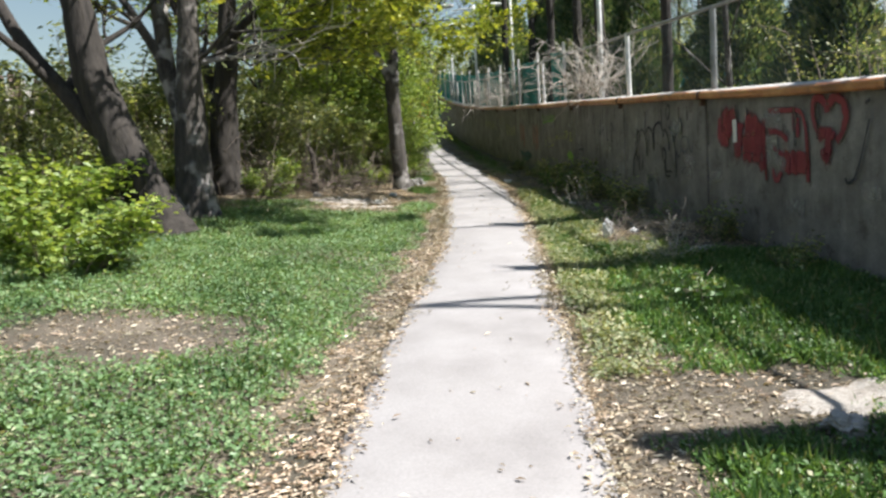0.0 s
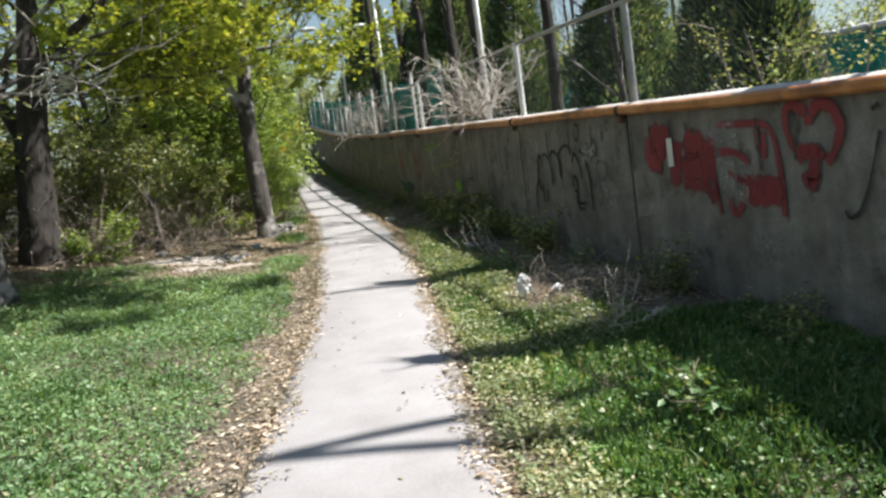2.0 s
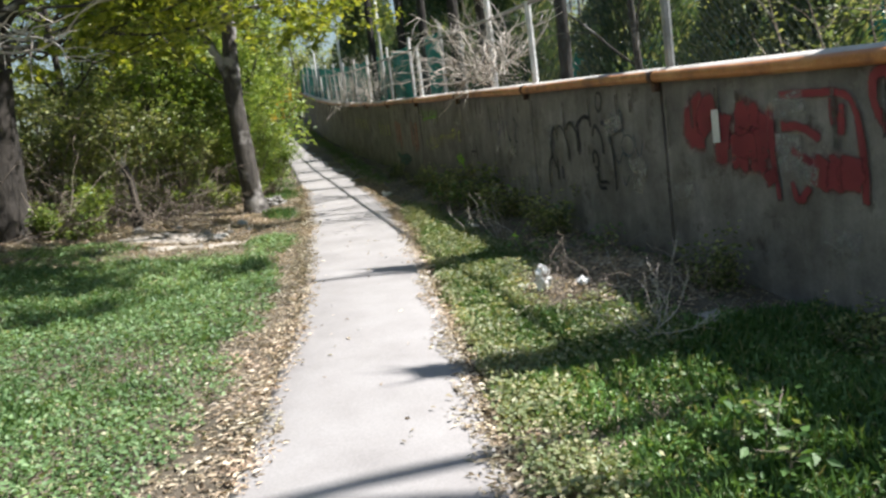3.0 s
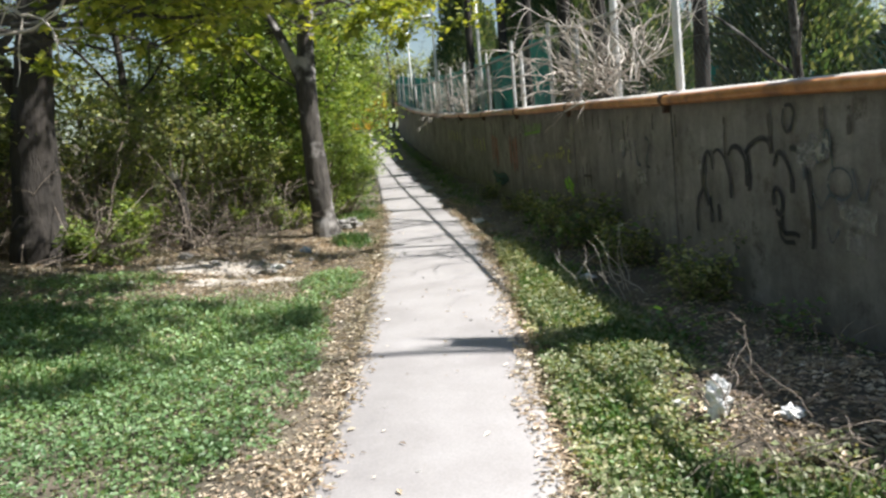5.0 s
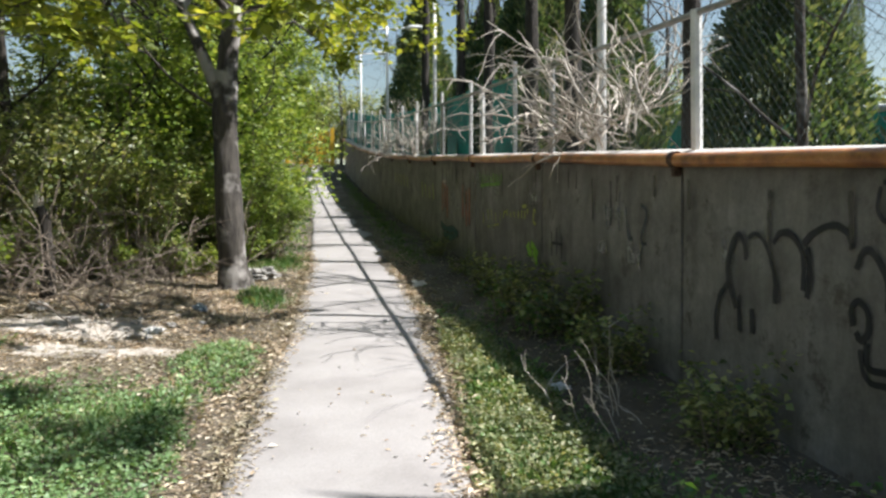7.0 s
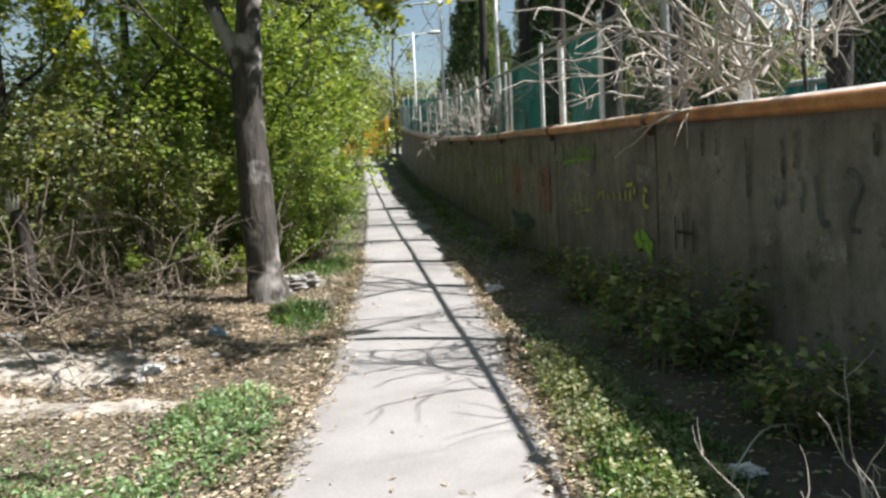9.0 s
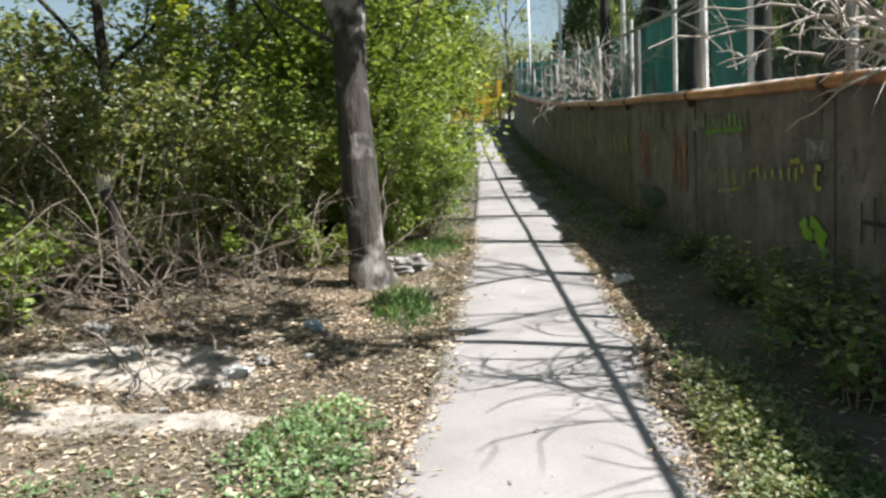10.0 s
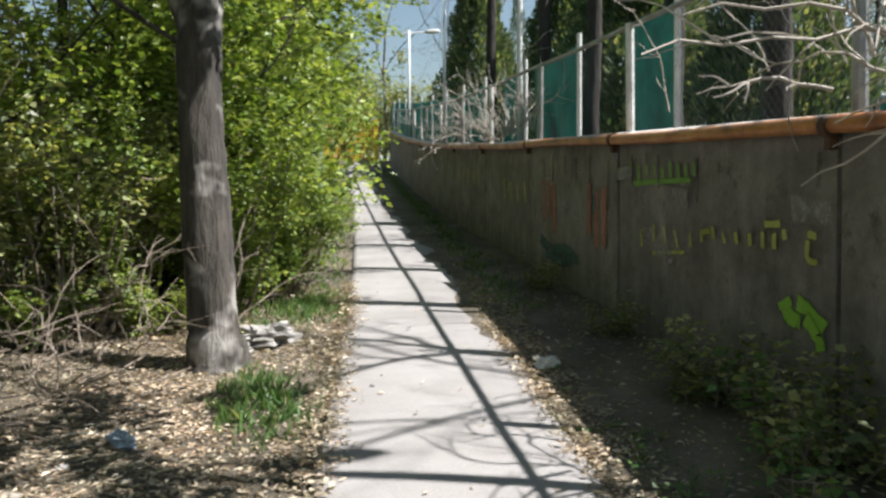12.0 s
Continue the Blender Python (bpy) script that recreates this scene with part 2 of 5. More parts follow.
def cloth_material():
    """Thin woven teal cloth that lets some sun through."""
    m, n, l, b = material("teal_cloth")
    a = noise_node(n, l, 3.0, 5, 0.6)
    r = ramp(n, [(0.3, (0.025, 0.17, 0.15)), (0.7, (0.06, 0.29, 0.26))])
    l.new(a.outputs[0], r.inputs[0])
    l.new(r.outputs[0], b.inputs["Base Color"])
    b.inputs["Roughness"].default_value = 0.8
    t = n.new("ShaderNodeBsdfTranslucent")
    l.new(r.outputs[0], t.inputs[0])
    mx = n.new("ShaderNodeMixShader")
    mx.inputs[0].default_value = 0.5
    l.new(b.outputs[0], mx.inputs[1])
    l.new(t.outputs[0], mx.inputs[2])
    l.new(mx.outputs[0], n["Material Output"].inputs[0])
    return m


CLOTH = cloth_material()
YELLOW = two_scale("yellow_paint", [(0.3, (0.62, 0.34, 0.02)), (0.7, (0.80, 0.50, 0.04))], 4, 50, 0.3, 0.5, 0.2, 0.002)
OLD_BOARD = two_scale("weathered_boards", [(0.3, (0.07, 0.045, 0.038)), (0.7, (0.19, 0.13, 0.11))], 3, 30, 0.5, 0.9, 0.4, 0.004, (1, 1, 0.2), 0.0, 0.3)


# ---- ground ----
def axis(lo, hi, fine_lo, fine_hi, step):
    vals, v, s = [], fine_lo, step
    while v > lo:
        vals.append(v)
        s *= 1.35
        v -= s
    vals.append(lo)
    vals.reverse()
    v = fine_lo + step
    while v < fine_hi:
        vals.append(v)
        v += step
    s = step
    while v < hi:
        vals.append(v)
        s *= 1.35
        v += s
    vals.append(hi)
    return vals


def build_ground():
    xs, ys = axis(-900, 900, -7, 4, 0.2), axis(-900, 900, 0, 34, 0.2)
    s = Shape()
    for y in ys:
        for x in xs:
            s.v.append((x, y, gz(x, y) + lie(x, y)))
    w = len(xs)
    for j in range(len(ys) - 1):
        for i in range(w - 1):
            a = j * w + i
            s.f.append((a, a + 1, a + w + 1, a + w))
    ob = part("ground", s, SOIL, smooth=True)
    tagged(ob, "uneven bare soil with moss and dry leaf crumbs", "ground", kind="structure")


MIDDLE = [(-30, -5.2), (-6, -2.0), (0, -1.2), (4.4, -0.44), (7, -0.05), (9, 0.34), (11.7, 0.73), (13.5, 0.91), (15.5, 1.14), (20, 1.38), (24, 1.55), (32, 1.75), (50, 1.95), (70, 2.0)]


def path_mid(y):
    for (ya, xa), (yb, xb) in zip(MIDDLE, MIDDLE[1:]):
        if ya <= y <= yb:
            k = (y - ya) / (yb - ya)
            return xa + (xb - xa) * k
    return MIDDLE[0][1] if y < 0 else MIDDLE[-1][1]


def path_soft(y):
    return (path_mid(y - 1.0) + path_mid(y - 0.4) + path_mid(y + 0.4) + path_mid(y + 1.0)) / 4


HALF = 0.6


def half_width(y):
    """The worn path narrows a little midway."""
    return 0.63 - 0.07 * max(0.0, 1 - abs(y - 10.0) / 4.0)


@functools.lru_cache(None)
def edge_at(k, side):
    y = k * 0.02
    return path_soft(y) + side * (half_width(y) + 0.03 * noise.noise(Vector((y * 0.7, side * 5, 0))) + 0.024 * noise.noise(Vector((y * 7, side * 5, 2))))


def path_edge(y, side):
    return edge_at(round(y * 50), side)


def build_path():
    s = Shape()
    y, rows = -20.0, []
    while y < 48.5:
        a, b = path_edge(y, -1), path_edge(y, 1)
        z = gz(0, y) + 0.045
        n = len(s.v)
        for k, dz in ((-0.03, -0.14), (0.0, -0.012), (0.05, 0.0), (0.3, 0.008), (0.5, 0.01), (0.7, 0.008), (0.95, 0.0), (1.0, -0.012), (1.03, -0.14)):
            x = a + (b - a) * k
            s.v.append((x, y, z + dz + 0.006 * noise.noise(Vector((x * 2, y * 2, 0)))))
        rows.append(n)
        y += 0.12
    for n, m in zip(rows, rows[1:]):
        for k in range(8):
            s.f.append((n + k, n + k + 1, m + k + 1, m + k))
    ob = part("pavement", s, PAVING, smooth=True)
    tagged(ob, "narrow pale worn asphalt footpath with crumbling edges", "path", kind="structure")


# ---- wall ----
WALL_X, WALL_T, WALL_H = 3.1, 0.24, 1.62
JOINTS = [-9.4, -6.2, -3.0, 0.2, 3.43, 6.66] + [10 + 3 * i for i in range(13)]


def build_wall():
    wall = thing("wall_right", WALL_X, 0, 0, "long stained concrete panel wall covered in old graffiti", "wall", kind="structure")
    panels = []
    for i, (ya, yb) in enumerate(zip(JOINTS, JOINTS[1:])):
        s = Shape()
        ya, yb = ya * CS, yb * CS
        a, b = ya + 0.018, yb - 0.018
        n, m = 8, 6
        off = 0.004 * math.sin(i * 2.7)
        for j in range(m + 1):
            for k in range(n + 1):
                y = a + (b - a) * k / n
                bev = 0.012 if k in (0, n) or j in (m,) else 0.0
                top = gz(WALL_X, y) + WALL_H
                z = top - (WALL_H + 0.3) * (1 - j / m)
                s.v.append((off + bev + 0.006 * noise.noise(Vector((y, z, i))), y, z))
        w = n + 1
        for j in range(m):
            for k in range(n):
                q = j * w + k
                s.f.append((q, q + w, q + w + 1, q + 1))
        base = len(s.v)
        for y in (a, b):
            for z0 in (-0.3, WALL_H):
                s.v.append((WALL_T, y, gz(WALL_X, y) + z0))
        s.f.append((m * w, base + 1, base + 3, m * w + n))
        s.f.append((base, base + 2, base + 3, base + 1))
        s.f.append((*[j * w for j in range(m + 1)], base + 1, base))
        s.f.append((*[j * w + n for j in reversed(range(m + 1))], base + 2, base + 3))
        panels.append(part("panel", s, CONCRETE, wall))
        # set-back mortar strip between two panels
        j = Shape()
        j.box(WALL_T / 2 + 0.03, yb, gz(0, yb) + WALL_H / 2 - 0.16, WALL_T - 0.06, 0.034, WALL_H + 0.28)
        part("joint_filler", j, RUST, wall)
        c = Shape()
        nseg = 9
        for yy, zz in ((a - 0.015, gz(0, a)), (b + 0.015, gz(0, b))):
            for k in range(nseg):
                g = math.pi * k / (nseg - 1)
                c.v.append((WALL_T / 2 + 0.02 - math.cos(g) * (WALL_T / 2 + 0.02), yy, zz + WALL_H + 0.002 + 0.085 * math.sin(g) + 0.006 * noise.noise(Vector((yy * 3, k, 0)))))
        for k in range(nseg - 1):
            c.f.append((k, k + 1, k + 1 + nseg, k + nseg))
        c.f.append(tuple(range(nseg)))
        c.f.append(tuple(reversed(range(nseg, 2 * nseg))))
        part("coping", c, COPING, wall)
    return wall, panels


def build_pipe():
    pipe = thing("gas_pipe", WALL_X, 0, 0, "orange painted gas pipe with flaking rusty paint along the wall top", "pipe")
    s = Shape()
    pts, y = [], -9.0
    while y < 46.6:
        pts.append((-0.045, y, gz(0, y) + WALL_H + 0.015 + 0.008 * math.sin(y * 1.3)))
        y += 0.5
    s.tube(pts, 0.047, 12)
    part("tube", s, PIPE_PAINT, pipe, smooth=True)
    for yj in JOINTS[1:-1]:
        y = yj * CS
        c = Shape()
        z = gz(0, y) + WALL_H + 0.01
        c.tube([(-0.045, y - 0.03, z), (-0.045, y + 0.03, z + 0.006)], 0.056, 12)
        c.box(-0.035, y, z - 0.075, 0.05, 0.045, 0.08)
        part("clamp", c, RUST, pipe)


FENCE_X = WALL_X + 0.12
POST_H = 1.0


def build_fence():
    fence = thing("chain_link_fence", FENCE_X, 0, 0, "chain-link fence on steel posts standing along the concrete wall", "fence")
    ends = [y * CS for y in JOINTS if -7 < y]
    for i, y in enumerate(ends):
        z = gz(0, y) + WALL_H + 0.04
        s = Shape()
        lean = 0.02 * math.sin(i * 3.1)
        s.tube([(0, y, z - 0.05), (lean, y + 0.01, z + POST_H)], 0.04, 8)
        part("post", s, STEEL if i % 2 else WHITE_PAINT, fence)
        if i + 1 < len(ends):
            y2 = ends[i + 1]
            z2 = gz(0, y2) + WALL_H + 0.04
            s = Shape()
            sag = rnd.uniform(-0.03, 0.01)
            s.tube([(0, y, z + POST_H - 0.02), (0.01, (y + y2) / 2, (z + z2) / 2 + POST_H + sag), (0, y2, z2 + POST_H - 0.02)], 0.024, 8)
            part("rail", s, STEEL, fence)
            s = Shape()
            h, w, cell = POST_H - 0.08, y2 - y, 0.075 if y < 20 else 0.15
            k = -h
            while k < w:
                for sign in (1, -1):
                    a0, a1 = max(k, 0), min(k + h, w)
                    if a1 > a0:
                        u0, u1 = (a0 - k), (a1 - k)
                        if sign < 0:
                            u0, u1 = h - u0, h - u1
                        zz = lambda yy, u: z + (z2 - z) * (yy / w) + 0.04 + u
                        s.tube([(0.004 * sign, y + a0, zz(a0, u0)), (0.004 * sign, y + a1, zz(a1, u1))], 0.0011, 3, False)
                k += cell
            part("wire_mesh", s, WIRE, fence)


def build_lamp_pole(y, h=5.6, arm=True):
    z = gz(0, y) + WALL_H - 0.3
    p = thing("lamp_pole", FENCE_X + 0.1, y, gz(0, y), "tall white steel lamp pole with a crossarm behind the wall", "lamp pole", "lamp poles along the fence")
    s = Shape()
    s.tube([(0.13, 0, -0.1), (0.13, 0, 3), (0.13, 0, h)], [0.05, 0.045, 0.036], 10)
    part("pole", s, WHITE_PAINT, p, smooth=True)
    s = Shape()
    s.tube([(-0.75, -0.1, h - 0.22), (0.13, 0, h - 0.1), (0.9, 0.1, h + 0.0)], 0.025, 8)
    part("crossarm", s, WHITE_PAINT, p)
    for sx in (-0.95, 1.0):
        s = Shape()
        s.tube([(sx - 0.28, 0, h - 0.05), (sx - 0.1, 0, h - 0.02 ), (sx + 0.2, 0, h + 0.0), (sx + 0.3, 0, h + 0.0)], [0.05, 0.09, 0.08, 0.03], 10)
        part("lamp_head", s, WHITE_PAINT, p, smooth=True)


# ---- trees ----
def grow(r, wood, tips, p, d, length, rad, depth, lift, wander=0.22, spread=0.75, kids=3, floor=2.55):
    steps = 5
    pts = bent(r, p, d, length, steps, wander, lift, floor)
    wood.tube(pts, taper(rad, rad * 0.55, steps + 1), 7 if rad > 0.05 else 5 if rad > 0.012 else 3, False)
    if depth == 0:
        tips.append(pts)
        return
    for k in range(kids):
        i = r.randint(2, steps)
        q = pts[i]
        dd = (pts[i] - pts[i - 1]).normalized()
        nd = (dd + rand_dir(r) * spread).normalized()
        grow(r, wood, tips, q, nd, length * r.uniform(0.5, 0.75), rad * (0.9 - 0.09 * i) * 0.7, depth - 1, lift * 0.8, wander, spread, kids, floor)
    grow(r, wood, tips, pts[-1], (pts[-1] - pts[-2]).normalized(), length * 0.7, rad * 0.55, depth - 1, lift, wander, spread, kids, floor)


def dress(r, crown, tips, per, size, jitter=0.14, droop=-0.2):
    for pts in tips:
        for _ in range(per):
            i = r.randrange(len(pts) - 1)
            q = pts[i].lerp(pts[i + 1], r.random()) + rand_dir(r) * jitter * r.random()
            d = (rand_dir(r, -0.6, 0.5) + Vector((0, 0, droop))).normalized()
            up = (Vector((0, 0, 1)) + rand_dir(r) * 0.7).normalized()
            crown.leaf(q, d, up, size * r.uniform(0.6, 1.25), r.uniform(0.5, 0.8), r.uniform(0.02, 0.2))


def build_tree(x, y, label, trunk_pts, radii, limbs, seed, leaf_mat, per=16, size=0.09, bark=None, depth=3, lift=0.02, floor=2.55):
    """trunk_pts relative to the foot; limbs: (index on trunk, direction, length, radius)."""
    r = random.Random(seed)
    t = thing("tree", x, y, gz(x, y) - 0.05, label, "tree")
    wood = Shape()
    flare = []
    for i, (p, rad) in enumerate(zip(trunk_pts, radii)):
        flare.append(Vector(p))
    fine, frad = [], []
    for i in range(len(flare) - 1):
        for k in range(9):
            u = k / 9
            fine.append(flare[i].lerp(flare[i + 1], u) + rand_dir(r) * 0.006)
            frad.append((radii[i] + (radii[i + 1] - radii[i]) * u) * r.uniform(0.97, 1.03))
    fine.append(flare[-1])
    frad.append(radii[-1])
    sides = 22
    wood.tube(fine, frad, sides, False)
    for i, c in enumerate(fine):
        for k in range(sides):
            q = Vector(wood.v[i * sides + k])
            out = q - c
            ridge = 0.09 * noise.noise(Vector((out.x * 22, out.y * 22, q.z * 2.0 + seed))) + 0.10 * noise.noise(Vector((out.x * 6, out.y * 6, q.z * 1.3 + seed)))
            q = c + out * (1 + ridge + 0.35 * max(0.0, 0.25 - q.z) * abs(math.sin(2.5 * math.pi * k / sides * 2)))
            wood.v[i * sides + k] = (q.x, q.y, q.z)
    part("trunk", wood, bark or BARK, t, smooth=True)
    tips = []
    for i, d, length, rad in limbs:
        limb = Shape()
        grow(r, limb, tips, flare[i], Vector(d), length, rad, depth, lift, floor=floor)
        part("limb", limb, bark or BARK, t, smooth=True)
    crown = Shape()
    dress(r, crown, tips, per, size)
    if crown.v:
        part("crown", crown, leaf_mat, t)
    return t


def build_shrub(label, h, rx, stems, leaves, leaf_mat, size, seed, twig=None, droop=-0.15, base=0.1, name="shrub"):
    r = random.Random(seed)
    t = thing(name, 0, 0, 0, label, "shrub")
    crown, tips = Shape(), []
    for _ in range(stems):
        wood = Shape()
        a = r.uniform(0, 2 * math.pi)
        p = Vector((math.cos(a), math.sin(a), 0)) * rx * 0.35 * r.random()
        d = Vector((math.cos(a) * 0.5 * rx / h * 1.6, math.sin(a) * 0.5 * rx / h * 1.6, 1)).normalized()
        L = h * r.uniform(0.6, 1.0)
        pts = bent(r, p - Vector((0, 0, 0.06)), d, L, 6, 0.13)
        wood.tube(pts, taper(0.003 + 0.008 * h, 0.001 + 0.001 * h, 7), 5, False)
        stem = None if name == "shrub" else part("stem", wood, twig or TWIG, t)
        for _k in range(7):
            i = r.randint(1, 6)
            tw = bent(r, pts[i], rand_dir(r, -0.1, 0.7), L * r.uniform(0.15, 0.38), 4, 0.25)
            side = Shape() if stem else wood
            side.tube(tw, taper(0.0015 + 0.002 * h, 0.001, 5), 3, False)
            if stem:
                part("twig", side, twig or TWIG, stem)
            if pts[i].z > base * h:
                tips.append(tw)
        tips.append(pts[3:])
        if stem is None:
            part("stem", wood, twig or TWIG, t)
    per = max(1, leaves // max(1, len(tips)))
    dress(r, crown, tips, per, size, 0.13 + 0.03 * h, droop)
    part("foliage", crown, leaf_mat, t)
    return t


def scatter_copy(proto, spots, seed):
    r = random.Random(seed)
    first = True
    for x, y, sc in spots:
        m = Matrix.LocRotScale((x, y, gz(x, y) + lie(x, y) - 0.03), Euler((r.uniform(-0.06, 0.06), r.uniform(-0.06, 0.06), r.uniform(0, 6.28))), (sc * r.uniform(0.9, 1.1),) * 2 + (sc * r.uniform(0.9, 1.15),))
        if first:
            proto.matrix_basis = m
            first = False
        else:
            keep = proto.scale.copy()
            proto.scale = (1, 1, 1)
            copy_thing(proto, m)
            proto.scale = keep


def twig_heap(name, x, y, z, label, count, length, rad, mat, seed, way=(0, 0, 1), spread=1.0, droop=-0.06, size=(0.5, 0.5, 0.2), twigs=5):
    r = random.Random(seed)
    t = thing(name, x, y, z, label, "branches")
    for _ in range(count):
        s = Shape()
        p = Vector((r.uniform(-1, 1) * size[0], r.uniform(-1, 1) * size[1], r.uniform(0, 1) * size[2]))
        d = (Vector(way) + rand_dir(r) * spread).normalized()
        L = length * r.uniform(0.5, 1.1)
        pts = bent(r, p, d, L, 8, 0.40 if rad > 0.0085 else 0.32, droop)
        s.tube(pts, taper(rad, rad * 0.35, 9), 6, False)
        stick = part("stick", s, mat, t, smooth=True)
        for _k in range(twigs):
            i = r.randint(1, 7)
            tw = bent(r, pts[i], ((pts[i + 1] - pts[i]).normalized() + rand_dir(r) * 0.9), L * r.uniform(0.15, 0.45), 5, 0.3, droop)
            s = Shape()
            s.tube(tw, taper(rad * 0.55, rad * 0.2, 6), 4, False)
            part("twig", s, mat, stick)
    return t

# ---- the place ----
build_ground()
build_path()
wall, panels = build_wall()
build_pipe()
build_fence()
for yy in (15.2, 24.0, 32.0, 41.0):
    build_lamp_pole(yy * CS)


def at(y):
    return y * CS


# trees beside the path
build_tree(-0.2, at(17.95), "slender forked tree with dark bark and bright young leaves", [(0, 0, 0), (-0.03, 0, 0.35), (-0.09, 0, 1.3), (-0.12, 0.02, 2.2), (-0.02, 0.05, 3.4), (0.15, 0.1, 4.6)],
           [0.225, 0.175, 0.155, 0.15, 0.11, 0.07], [(3, (-0.35, -0.05, 0.9), 2.4, 0.085), (3, (-0.9, -0.3, 0.25), 1.8, 0.02), (4, (0.6, -0.5, 0.5), 1.4, 0.04), (4, (-0.5, -0.6, 0.4), 1.7, 0.05), (4, (0.8, 0.2, 0.4), 1.3, 0.04), (5, (0.2, 0.3, 0.8), 1.5, 0.06), (5, (0.3, -0.7, 0.4), 1.6, 0.05), (5, (-0.5, -0.5, 0.6), 2.2, 0.05), (4, (0.75, -0.6, 0.2), 1.6, 0.026)], 11, LEAF_SPRING, 26, 0.10, BARK_PALE)
build_tree(-3.55, at(11.1), "old leaning tree with rough dark bark and split limbs", [(0.12, 0, 0), (0, 0, 0.45), (-0.3, 0.05, 1.1), (-0.62, 0.1, 2.0), (-0.8, 0.15, 3.3)], [0.40, 0.29, 0.26, 0.22, 0.16],
           [(2, (-0.75, 0.1, 0.85), 2.6, 0.13), (3, (0.15, 0.2, 0.95), 2.4, 0.12), (4, (-0.3, -0.2, 0.8), 2.2, 0.11), (4, (0.7, -0.3, 0.6), 2.4, 0.05), (4, (0.8, 0.4, 0.6), 2.4, 0.045)], 12, LEAF_SPRING, 14, 0.085)
build_tree(-3.36, at(12.6), "old double-stemmed tree with furrowed grey bark", [(0, 0, 0), (0, 0, 0.5), (0.0, 0, 1.1), (0.04, 0, 2.2), (0.1, 0.1, 3.6)], [0.34, 0.27, 0.23, 0.17, 0.12],
           [(2, (-0.42, 0, 0.9), 2.9, 0.16), (3, (0.7, -0.4, 0.5), 1.9, 0.04), (4, (0.5, 0.1, 0.7), 1.9, 0.06), (4, (0.85, -0.45, 0.35), 2.0, 0.04), (3, (0.9, 0.25, 0.45), 1.9, 0.04), (4, (0.9, 0.1, 0.3), 2.1, 0.035), (3, (0.95, 0.1, 0.25), 1.8, 0.035), (3, (0.85, 0.5, 0.3), 1.9, 0.035)], 13, LEAF_SPRING, 26, 0.105, BARK_PALE, floor=2.3)
build_tree(-3.6, at(16.2), "dark old tree standing inside the thicket", [(0, 0, 0), (0, 0, 0.6), (0.05, 0, 1.6), (0.2, 0, 2.8), (0.3, 0.1, 4.2)], [0.36, 0.28, 0.25, 0.19, 0.13],
           [(2, (-0.5, 0.2, 0.85), 2.6, 0.12), (3, (0.7, -0.3, 0.6), 2.6, 0.09), (4, (0.5, 0.3, 0.7), 2.4, 0.09), (4, (-0.4, -0.5, 0.7), 2.4, 0.09), (4, (0.9, -0.3, 0.4), 1.9, 0.05)], 14, LEAF_SPRING, 20, 0.10)

# young maples that fill the left side and lean over the path
maple = build_tree(-1.15, at(21.0), "young maple with a dense crown of bright green leaves", [(0, 0, 0), (0.02, 0, 0.8), (0.08, 0, 2.0), (0.15, 0, 3.4), (0.25, 0.05, 5.0)], [0.09, 0.075, 0.065, 0.05, 0.03],
                   [(1, (0.7, -0.4, 0.5), 1.5, 0.03), (1, (-0.6, 0.3, 0.5), 1.5, 0.03), (2, (0.6, 0.5, 0.5), 1.7, 0.035), (2, (-0.4, -0.7, 0.5), 1.7, 0.03), (3, (0.8, 0.0, 0.5), 1.8, 0.035), (3, (-0.7, 0.1, 0.6), 1.7, 0.03), (3, (0.1, -0.8, 0.5), 1.7, 0.03), (4, (0.5, 0.2, 0.8), 1.7, 0.03), (4, (-0.3, -0.3, 0.9), 1.7, 0.03), (4, (0.3, 0.6, 0.6), 1.6, 0.03)], 15, LEAF_MAPLE, 13, 0.095, floor=None)
tagged(maple, group="young maples in the thicket")
for x, y, s, a in ((-1.4, 23.5, 1.05, 0.5), (-1.0, 26.5, 1.2, 4.2), (-1.5, 30.0, 1.25, 2.9), (-1.9, 35, 1.3, 0.9), (-2.1, 32.0, 1.3, 1.9), (-2.5, 38.0, 1.35, 0.3), (-2.6, 22.5, 1.15, 2.4), (-3.2, 19.5, 1.0, 3.4), (-3.0, 28.0, 1.5, 1.2), (-3.0, 43.0, 1.5, 3.0)):
    copy_thing(maple, Matrix.LocRotScale((x, at(y), gz(x, at(y)) - 0.05), Euler((0, 0, a)), (s, s, s)))

hedge = build_shrub("tall bright green leafy bush crowding the path edge", 3.0, 1.25, 20, 9500, LEAF_BUSH, 0.085, 21, None, -0.15, 0.0)
tagged(hedge, group="bushes along the path")
scatter_copy(hedge, [(-0.45 - 0.55 * (y > 23) - 0.05 * max(0, y - 25), at(y), s) for y, s in ((19.8, 0.6), (20.9, 0.95), (22.2, 1.1), (23.6, 1.15), (25.2, 1.25), (27, 1.3), (29.3, 1.35), (32, 1.4), (35, 1.4), (38.5, 1.5), (42, 1.5))] + [(0.0, at(20.7), 0.5), (-0.05, at(22.0), 0.55), (-1.2, at(19.2), 0.55), (-1.9, at(21), 1.1), (-2.0, at(24), 1.3), (-1.8, at(28), 1.5), (-1.7, at(33), 1.6)], 5)
thick = build_shrub("tangled undergrowth bush with many thin stems and sparse leaves", 2.6, 1.3, 20, 5200, LEAF_DARK, 0.085, 22, None, -0.15, 0.0)
tagged(thick, group="undergrowth bushes")
